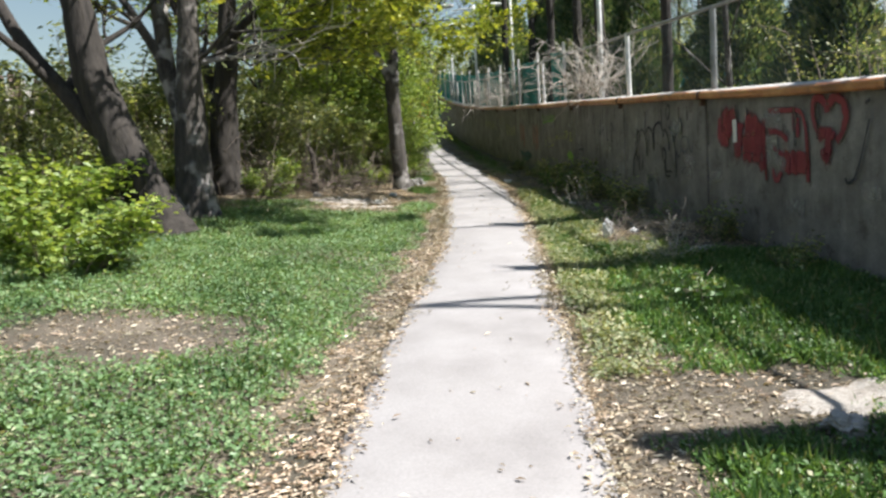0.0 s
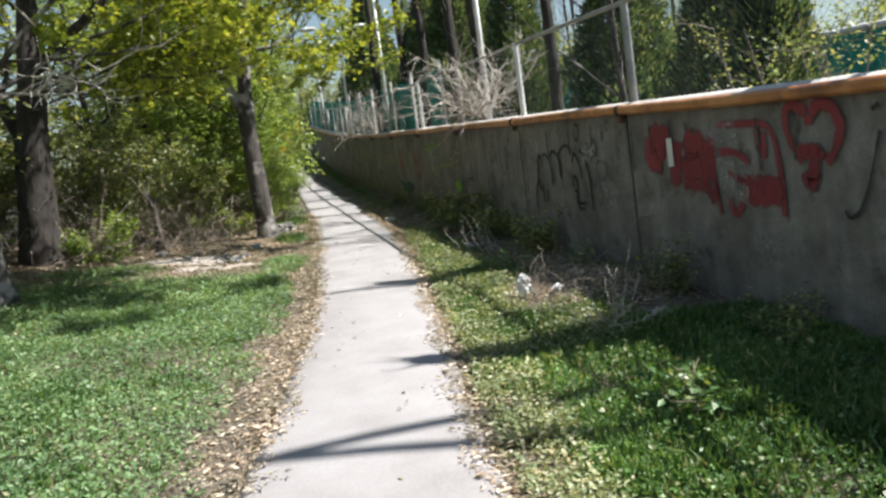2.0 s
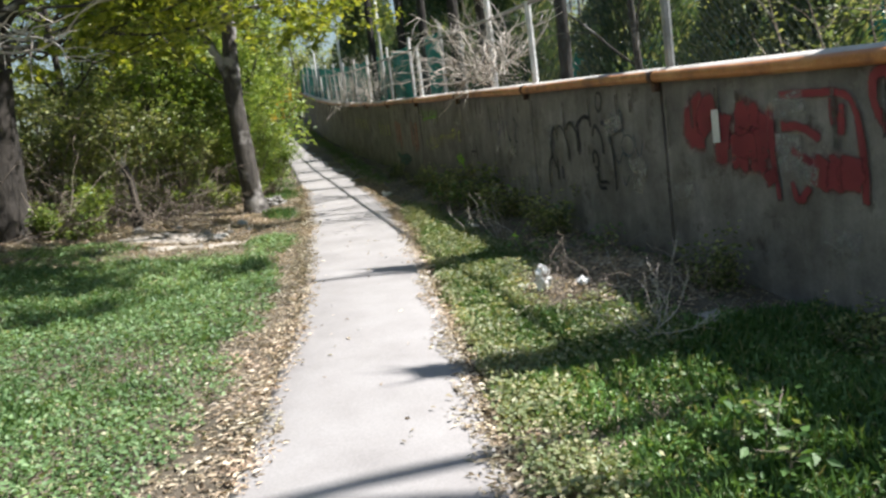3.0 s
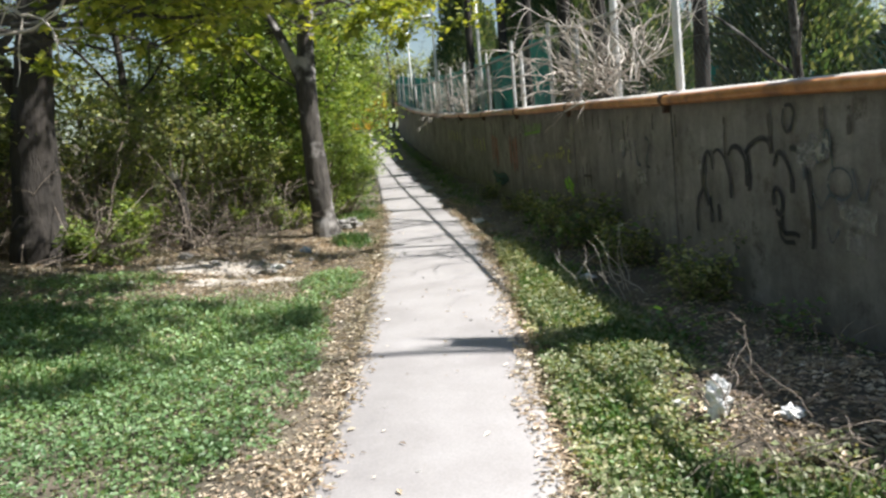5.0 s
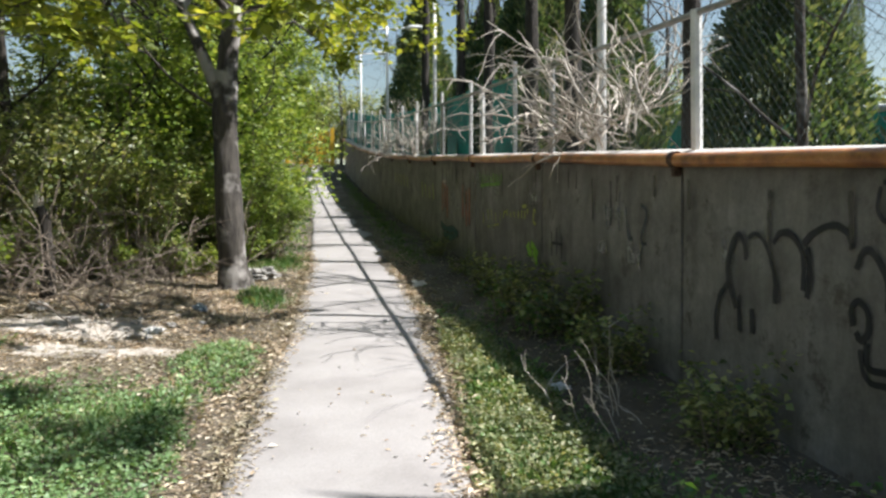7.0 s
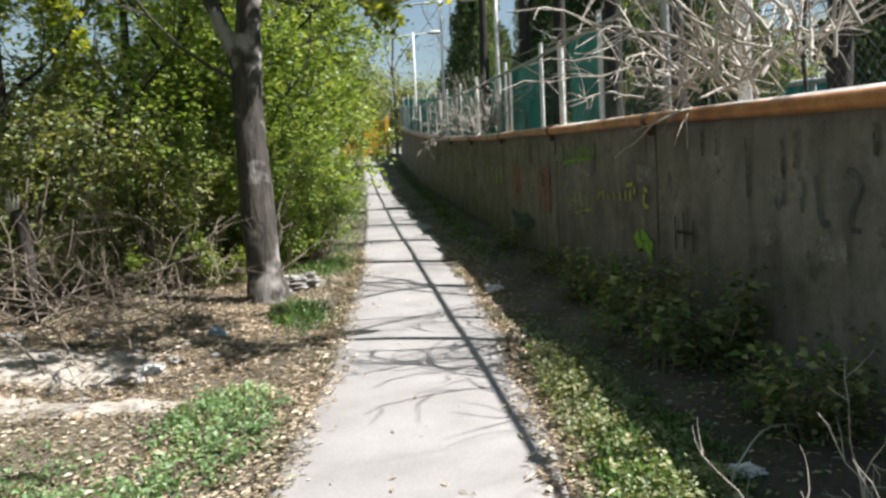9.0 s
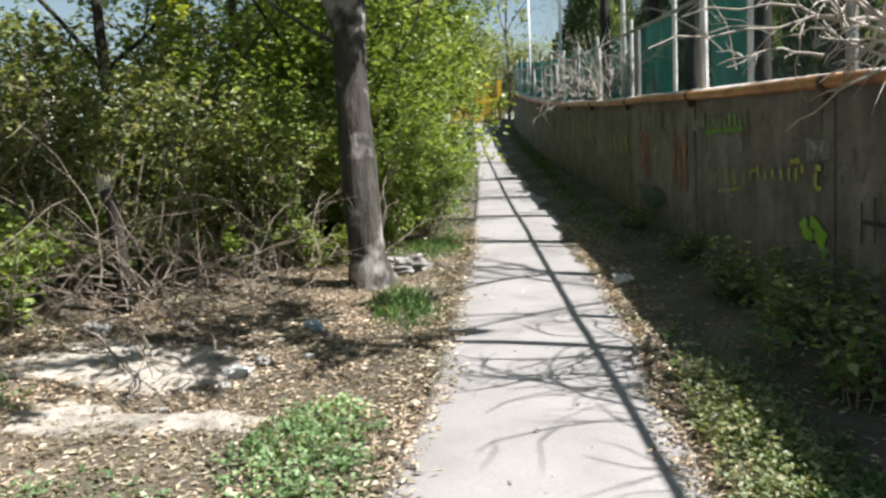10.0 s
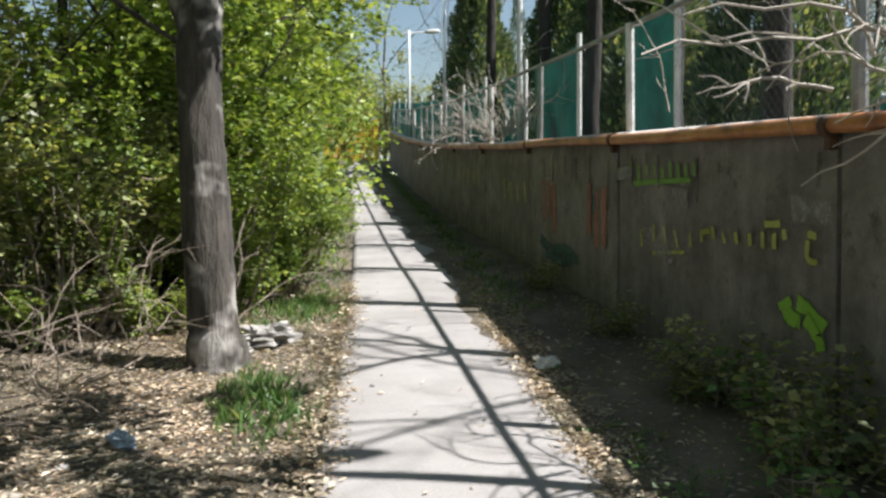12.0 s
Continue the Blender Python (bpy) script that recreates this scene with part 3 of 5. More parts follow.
scatter_copy(thick, [(-1.5, at(19.0), 0.8), (-2.5, at(18.0), 0.85), (-3.6, at(18.2), 0.95), (-4.9, at(16.6), 1.0), (-2.4, at(19.8), 1.1), (-4.0, at(20.5), 1.3), (-5.8, at(19.0), 1.3), (-6.3, at(15.6), 1.1), (-6.0, at(17.5), 1.5), (-7.0, at(14.3), 1.2), (-3.0, at(23.0), 1.5), (-4.4, at(14.4), 0.55), (-5.6, at(12.8), 0.7), (14, 24, 1.6), (17, 30, 1.9), (14.5, 36, 1.9), (19, 42, 2.4), (13, 46, 2.2), (22, 34, 2.2), (16, 18, 1.6), (21, 24, 1.9), (5, 56, 2.2), (1.5, 57, 2.2), (-2, 55, 2.4), (9, 54, 2.3), (3, 61, 2.8)], 6)
bright = build_shrub("low bright green shrub at the edge of the grass", 1.0, 0.95, 16, 2600, LEAF_MAPLE, 0.085, 23, None, 0.0, 0.0)
tagged(bright, group="low bright shrubs")
scatter_copy(bright, [(-3.75, at(8.6), 1.0), (-4.7, at(9.2), 1.15), (-4.9, at(10.3), 1.3), (-2.75, at(15.9), 0.75), (-3.2, at(17.0), 1.0), (-1.6, at(18.3), 0.7), (-2.5, at(17.6), 0.6), (-5.4, at(13.2), 1.1), (-4.6, at(15.2), 1.0), (-0.8, at(19.0), 0.6)], 8)

# yellow gate at the end of the path
YG = at(49.0)
gate = thing("gate", 1.9, YG, gz(2, YG), "bright yellow steel gate closing the end of the path", "gate")
for gx in (-1.6, -0.4, 0.75):
    s = Shape()
    s.box(gx, 0, 1.0, 0.2, 0.2, 2.15)
    part("post", s, YELLOW, gate)
for k in range(16):
    s = Shape()
    s.box(-1.5 + k * 0.145, 0.01, 1.02, 0.085, 0.04, 1.75)
    part("bar", s, YELLOW, gate)
for gzv in (0.25, 1.0, 1.8):
    s = Shape()
    s.box(-0.42, 0, gzv, 2.35, 0.05, 0.06)
    part("crossbar", s, YELLOW, gate)


# ---- behind the wall ----
def build_conifer(h, rx, sprays, seed, label, name="conifer", power=1.5):
    r = random.Random(seed)
    t = thing(name, 0, 0, 0, label, "conifer")
    s = Shape()
    s.tube([(0, 0, -0.1), (0.02, 0, h * 0.5), (0, 0.02, h * 0.97)], [0.05 + 0.012 * h, 0.04 + 0.006 * h, 0.01], 7)
    part("trunk", s, BARK, t, smooth=True)
    s = Shape()
    for _ in range(sprays):
        k = r.random() ** 0.8
        z = h * (0.04 + 0.95 * k)
        prof = rx * (1 - k ** power) + 0.03
        a = r.uniform(0, 2 * math.pi)
        lump = 0.85 + 0.4 * noise.noise(Vector((math.cos(a) * 1.5, math.sin(a) * 1.5, z * 1.1 + seed)))
        rad = prof * lump * math.sqrt(r.uniform(0.25, 1))
        out = Vector((math.cos(a), math.sin(a), 0))
        p = out * rad + Vector((0, 0, z))
        d = (out * 0.7 + Vector((0, 0, 0.75)) + rand_dir(r) * 0.5).normalized()
        s.leaf(p, d, rand_dir(r), r.uniform(0.08, 0.19) * (1.15 - 0.4 * k), 0.42, 0.05)
    for _ in range(16):
        p = Vector((r.uniform(-0.1, 0.1), r.uniform(-0.1, 0.1), h * r.uniform(0.86, 0.97)))
        s.leaf(p, (Vector((0, 0, 1)) + rand_dir(r) * 0.3).normalized(), rand_dir(r), r.uniform(0.4, 0.9), 0.07, 0.02)
    part("crown", s, NEEDLES, t)
    return t


spire = build_conifer(7.1, 0.85, 17000, 31, "dark dense conifer standing behind the chain-link fence", "conifer", 0.85)
tagged(spire, group="conifers behind the fence")
scatter_copy(spire, [(4.9, at(3.7), 1.0), (4.9, at(7.35), 0.92), (4.95, at(10.5), 0.87), (-16, 30, 1.5)], 9)
broad = build_conifer(6.0, 1.7, 26000, 32, "broad dark juniper-like conifer behind the wall")
tagged(broad, group="broad conifers behind the fence")
scatter_copy(broad, [(7.2, at(14.2), 0.78), (7.6, at(18.6), 1.0), (6.6, at(22.5), 1.0), (6.6, at(27.0), 1.25), (7.8, at(31), 1.3), (7.5, at(36), 1.4), (8.6, at(11.0), 0.8), (6.5, at(43), 1.4)], 10)
poplar = build_conifer(13.0, 1.2, 9000, 33, "tall dark columnar poplar far behind the court", "poplar")
tagged(poplar, group="far poplars", category="tree")
scatter_copy(poplar, [(26, 46, 1.0), (29, 48, 1.1), (33, 47, 0.9), (23, 60, 1.2), (36, 52, 1.1), (18, 62, 1.2), (14, 66, 1.1), (10, 70, 1.0)], 11)
olive = build_shrub("pale olive-leaved shrub just behind the fence", 2.5, 0.7, 14, 3200, LEAF_DARK, 0.045, 34)
olive.matrix_basis = pose(4.5, at(9.2), gz(0, at(9.2)))

# teal-screened court wall
court = thing("court_fence", 11.0, 0, 0, "long teal court screen with a white top rail", "fence")
yy = 2.0
while yy < 52:
    s = Shape()
    za, zb = gz(0, yy), gz(0, yy + 3.9)
    for y, z in ((yy, za), (yy + 1.3, za + (zb - za) / 3), (yy + 2.6, za + (zb - za) * 2 / 3), (yy + 3.9, zb)):
        b = 0.05 * noise.noise(Vector((y, 0, 0)))
        s.v.extend(((b, y, z - 0.1), (-b, y, z + 1.3), (0, y, z + 2.62), (0.02, y, z + 2.62), (0.02 - b, y, z + 1.3), (0.02 + b, y, z - 0.1)))
    for k in range(3):
        for q in range(5):
            a = k * 6 + q
            s.f.append((a, a + 1, a + 7, a + 6))
    part("screen", s, CLOTH, court)
    s = Shape()
    s.tube([(0, yy - 0.02, za - 0.1), (0, yy - 0.02, za + 2.75)], 0.05, 8)
    part("post", s, WHITE_PAINT, court)
    s = Shape()
    s.tube([(-0.02, yy, za + 2.68), (-0.02, yy + 3.95, zb + 2.68)], 0.07, 8)
    part("top_rail", s, WHITE_PAINT, court)
    yy += 4.0

# teal-screened inner fence further on
inner = thing("screened_fence", 3.8, 0, 0, "inner fence hung with teal windscreen cloth on white posts", "fence")
for i, (ya, yb) in enumerate(((19.3, 20.6), (22.2, 24.4), (25.0, 26.7), (28.4, 31.0), (31.1, 33.9), (34.0, 36.9), (37.0, 39.9), (40.0, 42.9), (43.0, 45.9), (46.0, 49.0), (49.1, 52.0), (52.1, 55.0))):
    s = Shape()
    n = 10
    for k in range(n + 1):
        y = at(ya + (yb - ya) * k / n)
        z = gz(0, y)
        top = 2.95 - 0.05 * math.sin(math.pi * k / n) + 0.012 * math.sin(i * 2 + k)
        w = 0.025 * math.sin(k * 2.1 + i)
        s.v.extend(((w, y, z - 0.05), (w * 0.5 + 0.01, y, z + top * 0.5), (-w * 0.5, y, z + top), (0.012, y, z + top), (w * 0.5 + 0.025, y, z + top * 0.5), (w + 0.015, y, z - 0.05)))
    for k in range(n):
        for q in range(5):
            a = k * 6 + q
            s.f.append((a, a + 1, a + 7, a + 6))
    part("cloth", s, CLOTH, inner)
    s = Shape()
    s.tube([(0, at(ya), gz(0, at(ya)) - 0.1), (0, at(ya), gz(0, at(ya)) + 3.1)], 0.035, 8)
    part("post", s, WHITE_PAINT, inner)

# far court lamp posts
for x, y, h in ((20.0, 38.0, 6.5), (27.0, 41.0, 6.0)):
    p = thing("lamp_pole", x, y, gz(x, y), "far white court lamp pole with a short arm", "lamp pole", "court lamp poles")
    s = Shape()
    s.tube([(0, 0, -0.1), (0, 0, h)], [0.08, 0.06], 8)
    part("pole", s, WHITE_PAINT, p)
    s = Shape()
    s.tube([(-1.4, 0, h - 0.1), (0, 0, h)], 0.05, 8)
    part("arm", s, WHITE_PAINT, p)
    s = Shape()
    s.tube([(-1.9, 0, h - 0.15), (-1.6, 0, h - 0.1), (-1.3, 0, h - 0.1)], [0.05, 0.12, 0.06], 8)
    part("lamp_head", s, WHITE_PAINT, p)

# strutted pole whose shadow falls across the path
p = thing("strutted_pole", 6.6, at(5.2), gz(0, at(5.2)), "tall concrete pole propped by a slanting strut", "pole")
s = Shape()
s.tube([(0, 0, -0.2), (0, 0.5, 10.6)], [0.09, 0.05], 8)
part("pole", s, STEEL, p)
s = Shape()
s.tube([(-0.1, 2.4, 0.1), (0, 0.53, 10.4)], [0.08, 0.05], 8)
part("strut", s, STEEL, p)

# bare trees behind the fence
bare = build_tree(9.5, at(24.0), "leafless grey tree behind the court fence", [(0, 0, 0), (0.05, 0, 1.5), (0, 0.1, 3.0), (0.1, 0.1, 4.6)], [0.06, 0.05, 0.042, 0.032],
                  [(1, (0.6, 0.3, 0.8), 2.0, 0.02), (1, (-0.5, 0.3, 0.8), 2.0, 0.02), (2, (-0.6, -0.2, 0.8), 2.2, 0.022), (2, (0.4, -0.6, 0.8), 2.2, 0.022), (3, (-0.3, 0.5, 0.9), 2.4, 0.024), (3, (0.5, 0.1, 0.9), 2.4, 0.024)], 41, LEAF_SPRING, 0, 0.08, BARK_PALE, 3, 0.02, None)
tagged(bare, group="bare trees")
for x, y, s, a in ((12.5, 31, 1.3, 1.0), (8.8, 35, 1.3, 2.0), (13.5, 20, 1.2, 3.3), (16, 40, 1.6, 4.0), (6.0, 47, 1.4, 5.0), (3.5, 55, 1.6, 0.5), (-2, 58, 1.6, 2.5), (20, 28, 1.5, 3.5), (6.3, 16.0, 1.25, 1.7)):
    copy_thing(bare, Matrix.LocRotScale((x, at(y), gz(x, at(y)) - 0.05), Euler((0, 0, a)), (s, s, s)))

# tall tree beyond the fence whose crown shades the grass
build_tree(8.0, 9.6, "tall slender tree with a high leafy crown behind the fence", [(0, 0, 0), (0.05, 0, 3.0), (0, 0.05, 7.0), (0.05, 0, 11.0), (0, 0, 13.5), (0, 0.05, 15.2)], [0.18, 0.12, 0.07, 0.045, 0.04, 0.03],
           [(4, (0.6, 0.5, 0.5), 0.95, 0.035), (4, (-0.6, 0.5, 0.5), 0.95, 0.035), (4, (0.2, -0.7, 0.5), 0.9, 0.035), (5, (0.6, 0.2, 0.6), 0.9, 0.03), (5, (-0.4, 0.7, 0.5), 0.9, 0.03), (5, (-0.1, -0.6, 0.7), 0.9, 0.03)], 43, LEAF_DARK, 14, 0.13, None, 2, 0.02, None)

# row of slim bare-stemmed trees beyond the fence; their shadows bar the path
slim = build_tree(4.6, 18.9, "slim straight tree with a bare stem behind the fence", [(0, 0, 0), (0.04, 0.02, 2.0), (-0.02, 0, 4.2), (0.03, 0.03, 6.4)], [0.17, 0.13, 0.115, 0.09],
                  [(2, (-0.3, 0.3, 0.9), 1.2, 0.035), (3, (0.4, 0.3, 0.9), 1.6, 0.05), (3, (-0.3, -0.2, 0.9), 1.5, 0.05), (3, (0.1, 0.5, 0.9), 1.5, 0.04)], 44, LEAF_SPRING, 2, 0.08, None, 2, 0.03, None)
tagged(slim, group="slim trees behind the fence")
for x, y, sc, a in ((4.7, 21.2, 1.0, 1.2), (4.6, 23.8, 0.95, 2.3), (4.7, 27.0, 1.0, 3.4), (4.6, 31.5, 1.05, 4.6), (5.4, 16.9, 0.9, 0.7)):
    copy_thing(slim, Matrix.LocRotScale((x, y, gz(x, y) - 0.05), Euler((0, 0, a)), (sc, sc, sc)))

# heaps of cut branches lying over the wall top
HZ = gz(0, at(15.0)) + WALL_H
twig_heap("cut_branches", 3.12, at(14.7), HZ + 0.05, "heap of bleached cut branches hanging over the wall top", 30, 1.35, 0.011, TWIG_PALE, 51, (-0.12, 0.0, 1.0), 0.9, -0.07, (0.2, 1.0, 0.35), 6)
twig_heap("cut_branches", 3.08, at(15.4), HZ + 0.15, "long bleached branches drooping over the wall face", 8, 1.2, 0.012, TWIG_PALE, 52, (-0.55, -0.4, 0.7), 0.7, -0.12, (0.15, 0.7, 0.3), 6)
twig_heap("cut_branches", 3.3, at(24.5), gz(0, at(24.5)) + WALL_H + 0.05, "fan of pale dry branches piled above the wall", 44, 1.4, 0.009, TWIG_PALE, 53, (-0.2, -0.2, 1.0), 0.85, -0.04, (0.25, 1.6, 0.2), 6)
twig_heap("cut_branches", 3.3, at(29.0), gz(0, at(29.0)) + WALL_H + 0.05, "dry branches tangled in the far fence", 30, 1.4, 0.009, TWIG_PALE, 54, (-0.2, -0.2, 1.0), 0.85, -0.04, (0.25, 2.0, 0.2), 5)
twig_heap("cut_branches", 3.6, at(17.5), gz(0, at(17.5)) + WALL_H + 0.3, "thin dry branches leaning on the fence", 5, 1.3, 0.007, TWIG_PALE, 55, (-0.1, 0.2, 0.8), 0.9, -0.04, (0.25, 1.2, 0.3), 5)

twig_heap("cut_branches", 3.16, at(14.2), HZ + 0.08, "tall bleached branches standing against the fence", 12, 1.4, 0.011, TWIG_PALE, 56, (-0.1, 0.15, 1.0), 0.6, -0.05, (0.15, 0.8, 0.2), 6)

# brush and stems on the left bank
twig_heap("brush_pile", -2.2, at(16.3), gz(-2.2, at(16.3)) - 0.02, "tangled pile of dry brown brushwood on the bank", 60, 1.3, 0.007, TWIG, 61, (0.1, -0.3, 0.25), 1.0, -0.03, (1.0, 0.8, 0.3), 5)
twig_heap("brush_pile", -1.2, at(17.4), gz(-1.2, at(17.4)) - 0.02, "dry twigs heaped below the forked tree", 36, 0.9, 0.006, TWIG, 62, (0.1, -0.3, 0.4), 1.0, -0.03, (0.7, 0.5, 0.2), 5)
twig_heap("brush_pile", -3.7, at(16.4), gz(-3.7, at(16.4)) - 0.02, "tangled dry brushwood under the old trees", 50, 1.4, 0.007, TWIG, 63, (0.3, -0.3, 0.4), 1.0, -0.03, (1.0, 0.7, 0.3), 5)
twig_heap("brush_pile", -2.6, at(16.6), gz(-2.6, at(16.6)), "tall tangle of dead brown stems before the thicket", 24, 1.4, 0.008, TWIG, 70, (0.1, -0.2, 0.8), 0.9, -0.06, (1.3, 0.5, 0.2), 6)
twig_heap("brush_pile", -1.1, at(18.4), gz(-1.1, at(18.4)), "dead brown stems tangled behind the forked tree", 30, 1.4, 0.007, TWIG, 71, (-0.1, -0.2, 0.8), 0.8, -0.05, (0.9, 0.4, 0.2), 5)
twig_heap("pale_stems", -2.6, at(17.2), gz(-2.6, at(17.2)), "long pale bent stems leaning out of the thicket", 7, 2.4, 0.008, TWIG, 64, (0.35, -0.2, 0.9), 0.7, -0.07, (1.2, 0.5, 0.3), 4)
twig_heap("fallen_branches", -1.6, at(15.9), gz(-1.6, at(15.9)) + 0.12, "pale fallen branches lying on the leaf litter", 5, 1.3, 0.009, TWIG, 65, (0.9, -0.5, 0.05), 0.3, -0.02, (0.6, 0.4, 0.1), 2)
twig_heap("bare_twigs", 1.95, at(8.35), gz(0, at(8.35)) + 0.12, "small leafless twiggy bush beside the wall", 14, 0.5, 0.0035, TWIG_PALE, 66, (0, 0, 1), 0.75, 0.0, (0.12, 0.12, 0.02), 6)
twig_heap("bare_twigs", 2.35, at(12.3), gz(0, at(12.3)) + 0.06, "dry bare stalks standing in the wall's shade", 9, 0.6, 0.004, TWIG_PALE, 67, (-0.2, 0, 1), 0.35, 0.0, (0.35, 0.6, 0.02), 3)
twig_heap("twig_litter", 2.15, at(9.5), gz(0, at(9.5)) + 0.2, "flat heap of grey dry twigs and leaves", 130, 0.35, 0.0035, TWIG, 68, (0, 0, 0.05), 1.0, -0.05, (0.5, 0.75, 0.05), 3)

# high bleached bare boughs over the grass
twig_heap("bare_bough", -2.6, at(12.4), gz(0, at(12.4)) + 2.35, "bleached bare bough hanging from the old tree", 5, 2.3, 0.013, TWIG_PALE, 69, (0.9, -0.5, -0.15), 0.35, -0.03, (0.4, 0.3, 0.5), 6)

# broken stump
st = thing("broken_stump", -2.0, at(16.7), gz(-2, at(16.7)) - 0.05, "thin snapped trunk with a pale splintered top", "stump")
s = Shape()
s.tube([(0, 0, 0), (0.03, 0, 0.4), (0.0, 0, 0.85), (-0.06, 0, 1.0)], [0.085, 0.06, 0.055, 0.05], 9)
part("trunk", s, BARK, st, smooth=True)
for k in range(7):
    a = k * 0.9
    s = Shape()
    s.tube([(-0.06 + 0.03 * math.cos(a), 0.03 * math.sin(a), 0.97), (-0.07 + 0.05 * math.cos(a), 0.05 * math.sin(a), 1.08 + 0.05 * (k % 3))], [0.02, 0.003], 4)
    part("splinter", s, TWIG_PALE, st)

# weathered board fence far left
bf = thing("board_fence", -7.6, 0, 0, "old weathered brown board fence behind the trees", "fence")
yy = 9.0
fr = random.Random(4)
while yy < 27:
    s = Shape()
    w = fr.uniform(0.16, 0.24)
    hh = 2.3 + fr.uniform(-0.12, 0.12)
    s.box(fr.uniform(-0.02, 0.02), yy, gz(-7.6, yy) + hh / 2 - 0.05, 0.03, w, hh)
    part("board", s, OLD_BOARD if fr.random() < 0.85 else COPING, bf)
    yy += w + 0.012
for z in (0.5, 1.8):
    s = Shape()
    s.tube([(-0.06, 9, gz(-7.6, 9) + z), (-0.06, 27, gz(-7.6, 27) + z)], 0.045, 4)
    part("rail", s, OLD_BOARD, bf)


# ---- graffiti ----
def paint(name, cols, cover=0.5):
    m, n, l, b = material(name)
    a = noise_node(n, l, 14, 6, 0.75)
    c = noise_node(n, l, 2.0, 2)
    r = ramp(n, [(0.3, cols[0]), (0.7, cols[1])])
    l.new(c.outputs[0], r.inputs[0])
    l.new(r.outputs[0], b.inputs["Base Color"])
    b.inputs["Roughness"].default_value = 0.75
    at_n = n.new("ShaderNodeAttribute")
    at_n.attribute_name = "cover"
    mul = n.new("ShaderNodeMath")
    mul.operation = 'MULTIPLY_ADD'
    l.new(at_n.outputs["Fac"], mul.inputs[0])
    mul.inputs[1].default_value = 0.45
    sub_n = n.new("ShaderNodeMath")
    sub_n.operation = 'SUBTRACT'
    l.new(a.outputs[0], sub_n.inputs[0])
    sub_n.inputs[1].default_value = 0.36
    l.new(sub_n.outputs[0], mul.inputs[2])
    k = ramp(n, [(cover - 0.14, (0, 0, 0)), (cover + 0.12, (0.9, 0.9, 0.9))])
    l.new(mul.outputs[0], k.inputs[0])
    l.new(k.outputs[0], b.inputs["Alpha"])
    return m


RED = paint("red_spray", ((0.15, 0.018, 0.025), (0.25, 0.035, 0.042)), 0.38)
BLACK = paint("black_spray", ((0.012, 0.012, 0.014), (0.03, 0.03, 0.034)), 0.36)
BLUE = paint("dark_blue_spray", ((0.04, 0.055, 0.07), (0.09, 0.11, 0.13)), 0.5)
LIME = paint("lime_spray", ((0.17, 0.38, 0.03), (0.26, 0.48, 0.05)), 0.42)
OLIVE_Y = paint("yellow_green_spray", ((0.26, 0.28, 0.05), (0.38, 0.39, 0.10)), 0.42)
GREEN = paint("green_spray", ((0.12, 0.26, 0.04), (0.20, 0.36, 0.07)), 0.40)
RUSTY = paint("brick_red_spray", ((0.24, 0.09, 0.055), (0.36, 0.15, 0.10)), 0.47)
TEALP = paint("teal_spray", ((0.02, 0.06, 0.055), (0.04, 0.11, 0.10)), 0.46)
STAIN = paint("damp_dirt", ((0.045, 0.04, 0.034), (0.08, 0.07, 0.06)), 0.54)
PALE = paint("limewash_smear", ((0.26, 0.25, 0.235), (0.32, 0.31, 0.295)), 0.6)
layer = [0]


def strokes(mat, lines, width, label):
    """Sprayed lines on the wall: (distance along the walk, height) points."""
    s, cov = Shape(), []
    for line in lines:
        layer[0] += 1
        x = -0.013 - 0.0003 * (layer[0] % 30)
        pts = []
        for (y0, h0), (y1, h1) in zip(line, line[1:]):
            for k in range(6):
                u = k / 6
                pts.append((y0 + (y1 - y0) * u, h0 + (h1 - h0) * u))
        pts.append(line[-1])
        sm = [((pts[max(i - 2, 0)][0] + pts[max(i - 1, 0)][0] + p[0] + pts[min(i + 1, len(pts) - 1)][0] + pts[min(i + 2, len(pts) - 1)][0]) / 5,
               (pts[max(i - 2, 0)][1] + pts[max(i - 1, 0)][1] + p[1] + pts[min(i + 1, len(pts) - 1)][1] + pts[min(i + 2, len(pts) - 1)][1]) / 5) for i, p in enumerate(pts)]
        n = len(s.v)
        for i, (y, h) in enumerate(sm):
            a, b = sm[max(i - 1, 0)], sm[min(i + 1, len(sm) - 1)]
            dy, dh = b[0] - a[0], b[1] - a[1]
            q = math.hypot(dy, dh) or 1.0
            w = width * 0.5 * (0.8 + 0.4 * noise.noise(Vector((y * 3, h * 3, width))))
            for sg in (-1.35, -0.6, 0.6, 1.35):
                yy2, hh2 = y - sg * dh / q * w, h + sg * dy / q * w
                s.v.append((x, yy2 * CS, gz(0, yy2 * CS) + hh2))
                cov.append(0.0 if abs(sg) > 1 or i in (0, len(sm) - 1) else 1.0)
        for i in range(len(sm) - 1):
            for c in range(3):
                a0 = n + 4 * i + c
                s.f.append((a0, a0 + 1, a0 + 5, a0 + 4))
    ob = part("graffiti", s, mat, wall, label)
    ob.data.attributes.new("cover", 'FLOAT', 'POINT').data.foreach_set("value", cov)
    return ob


def loop(y, h, ry, rh, a0=0, a1=360, n=10):
    return [(y + ry * math.cos(radians(a0 + (a1 - a0) * k / n)), h + rh * math.sin(radians(a0 + (a1 - a0) * k / n))) for k in range(n + 1)]


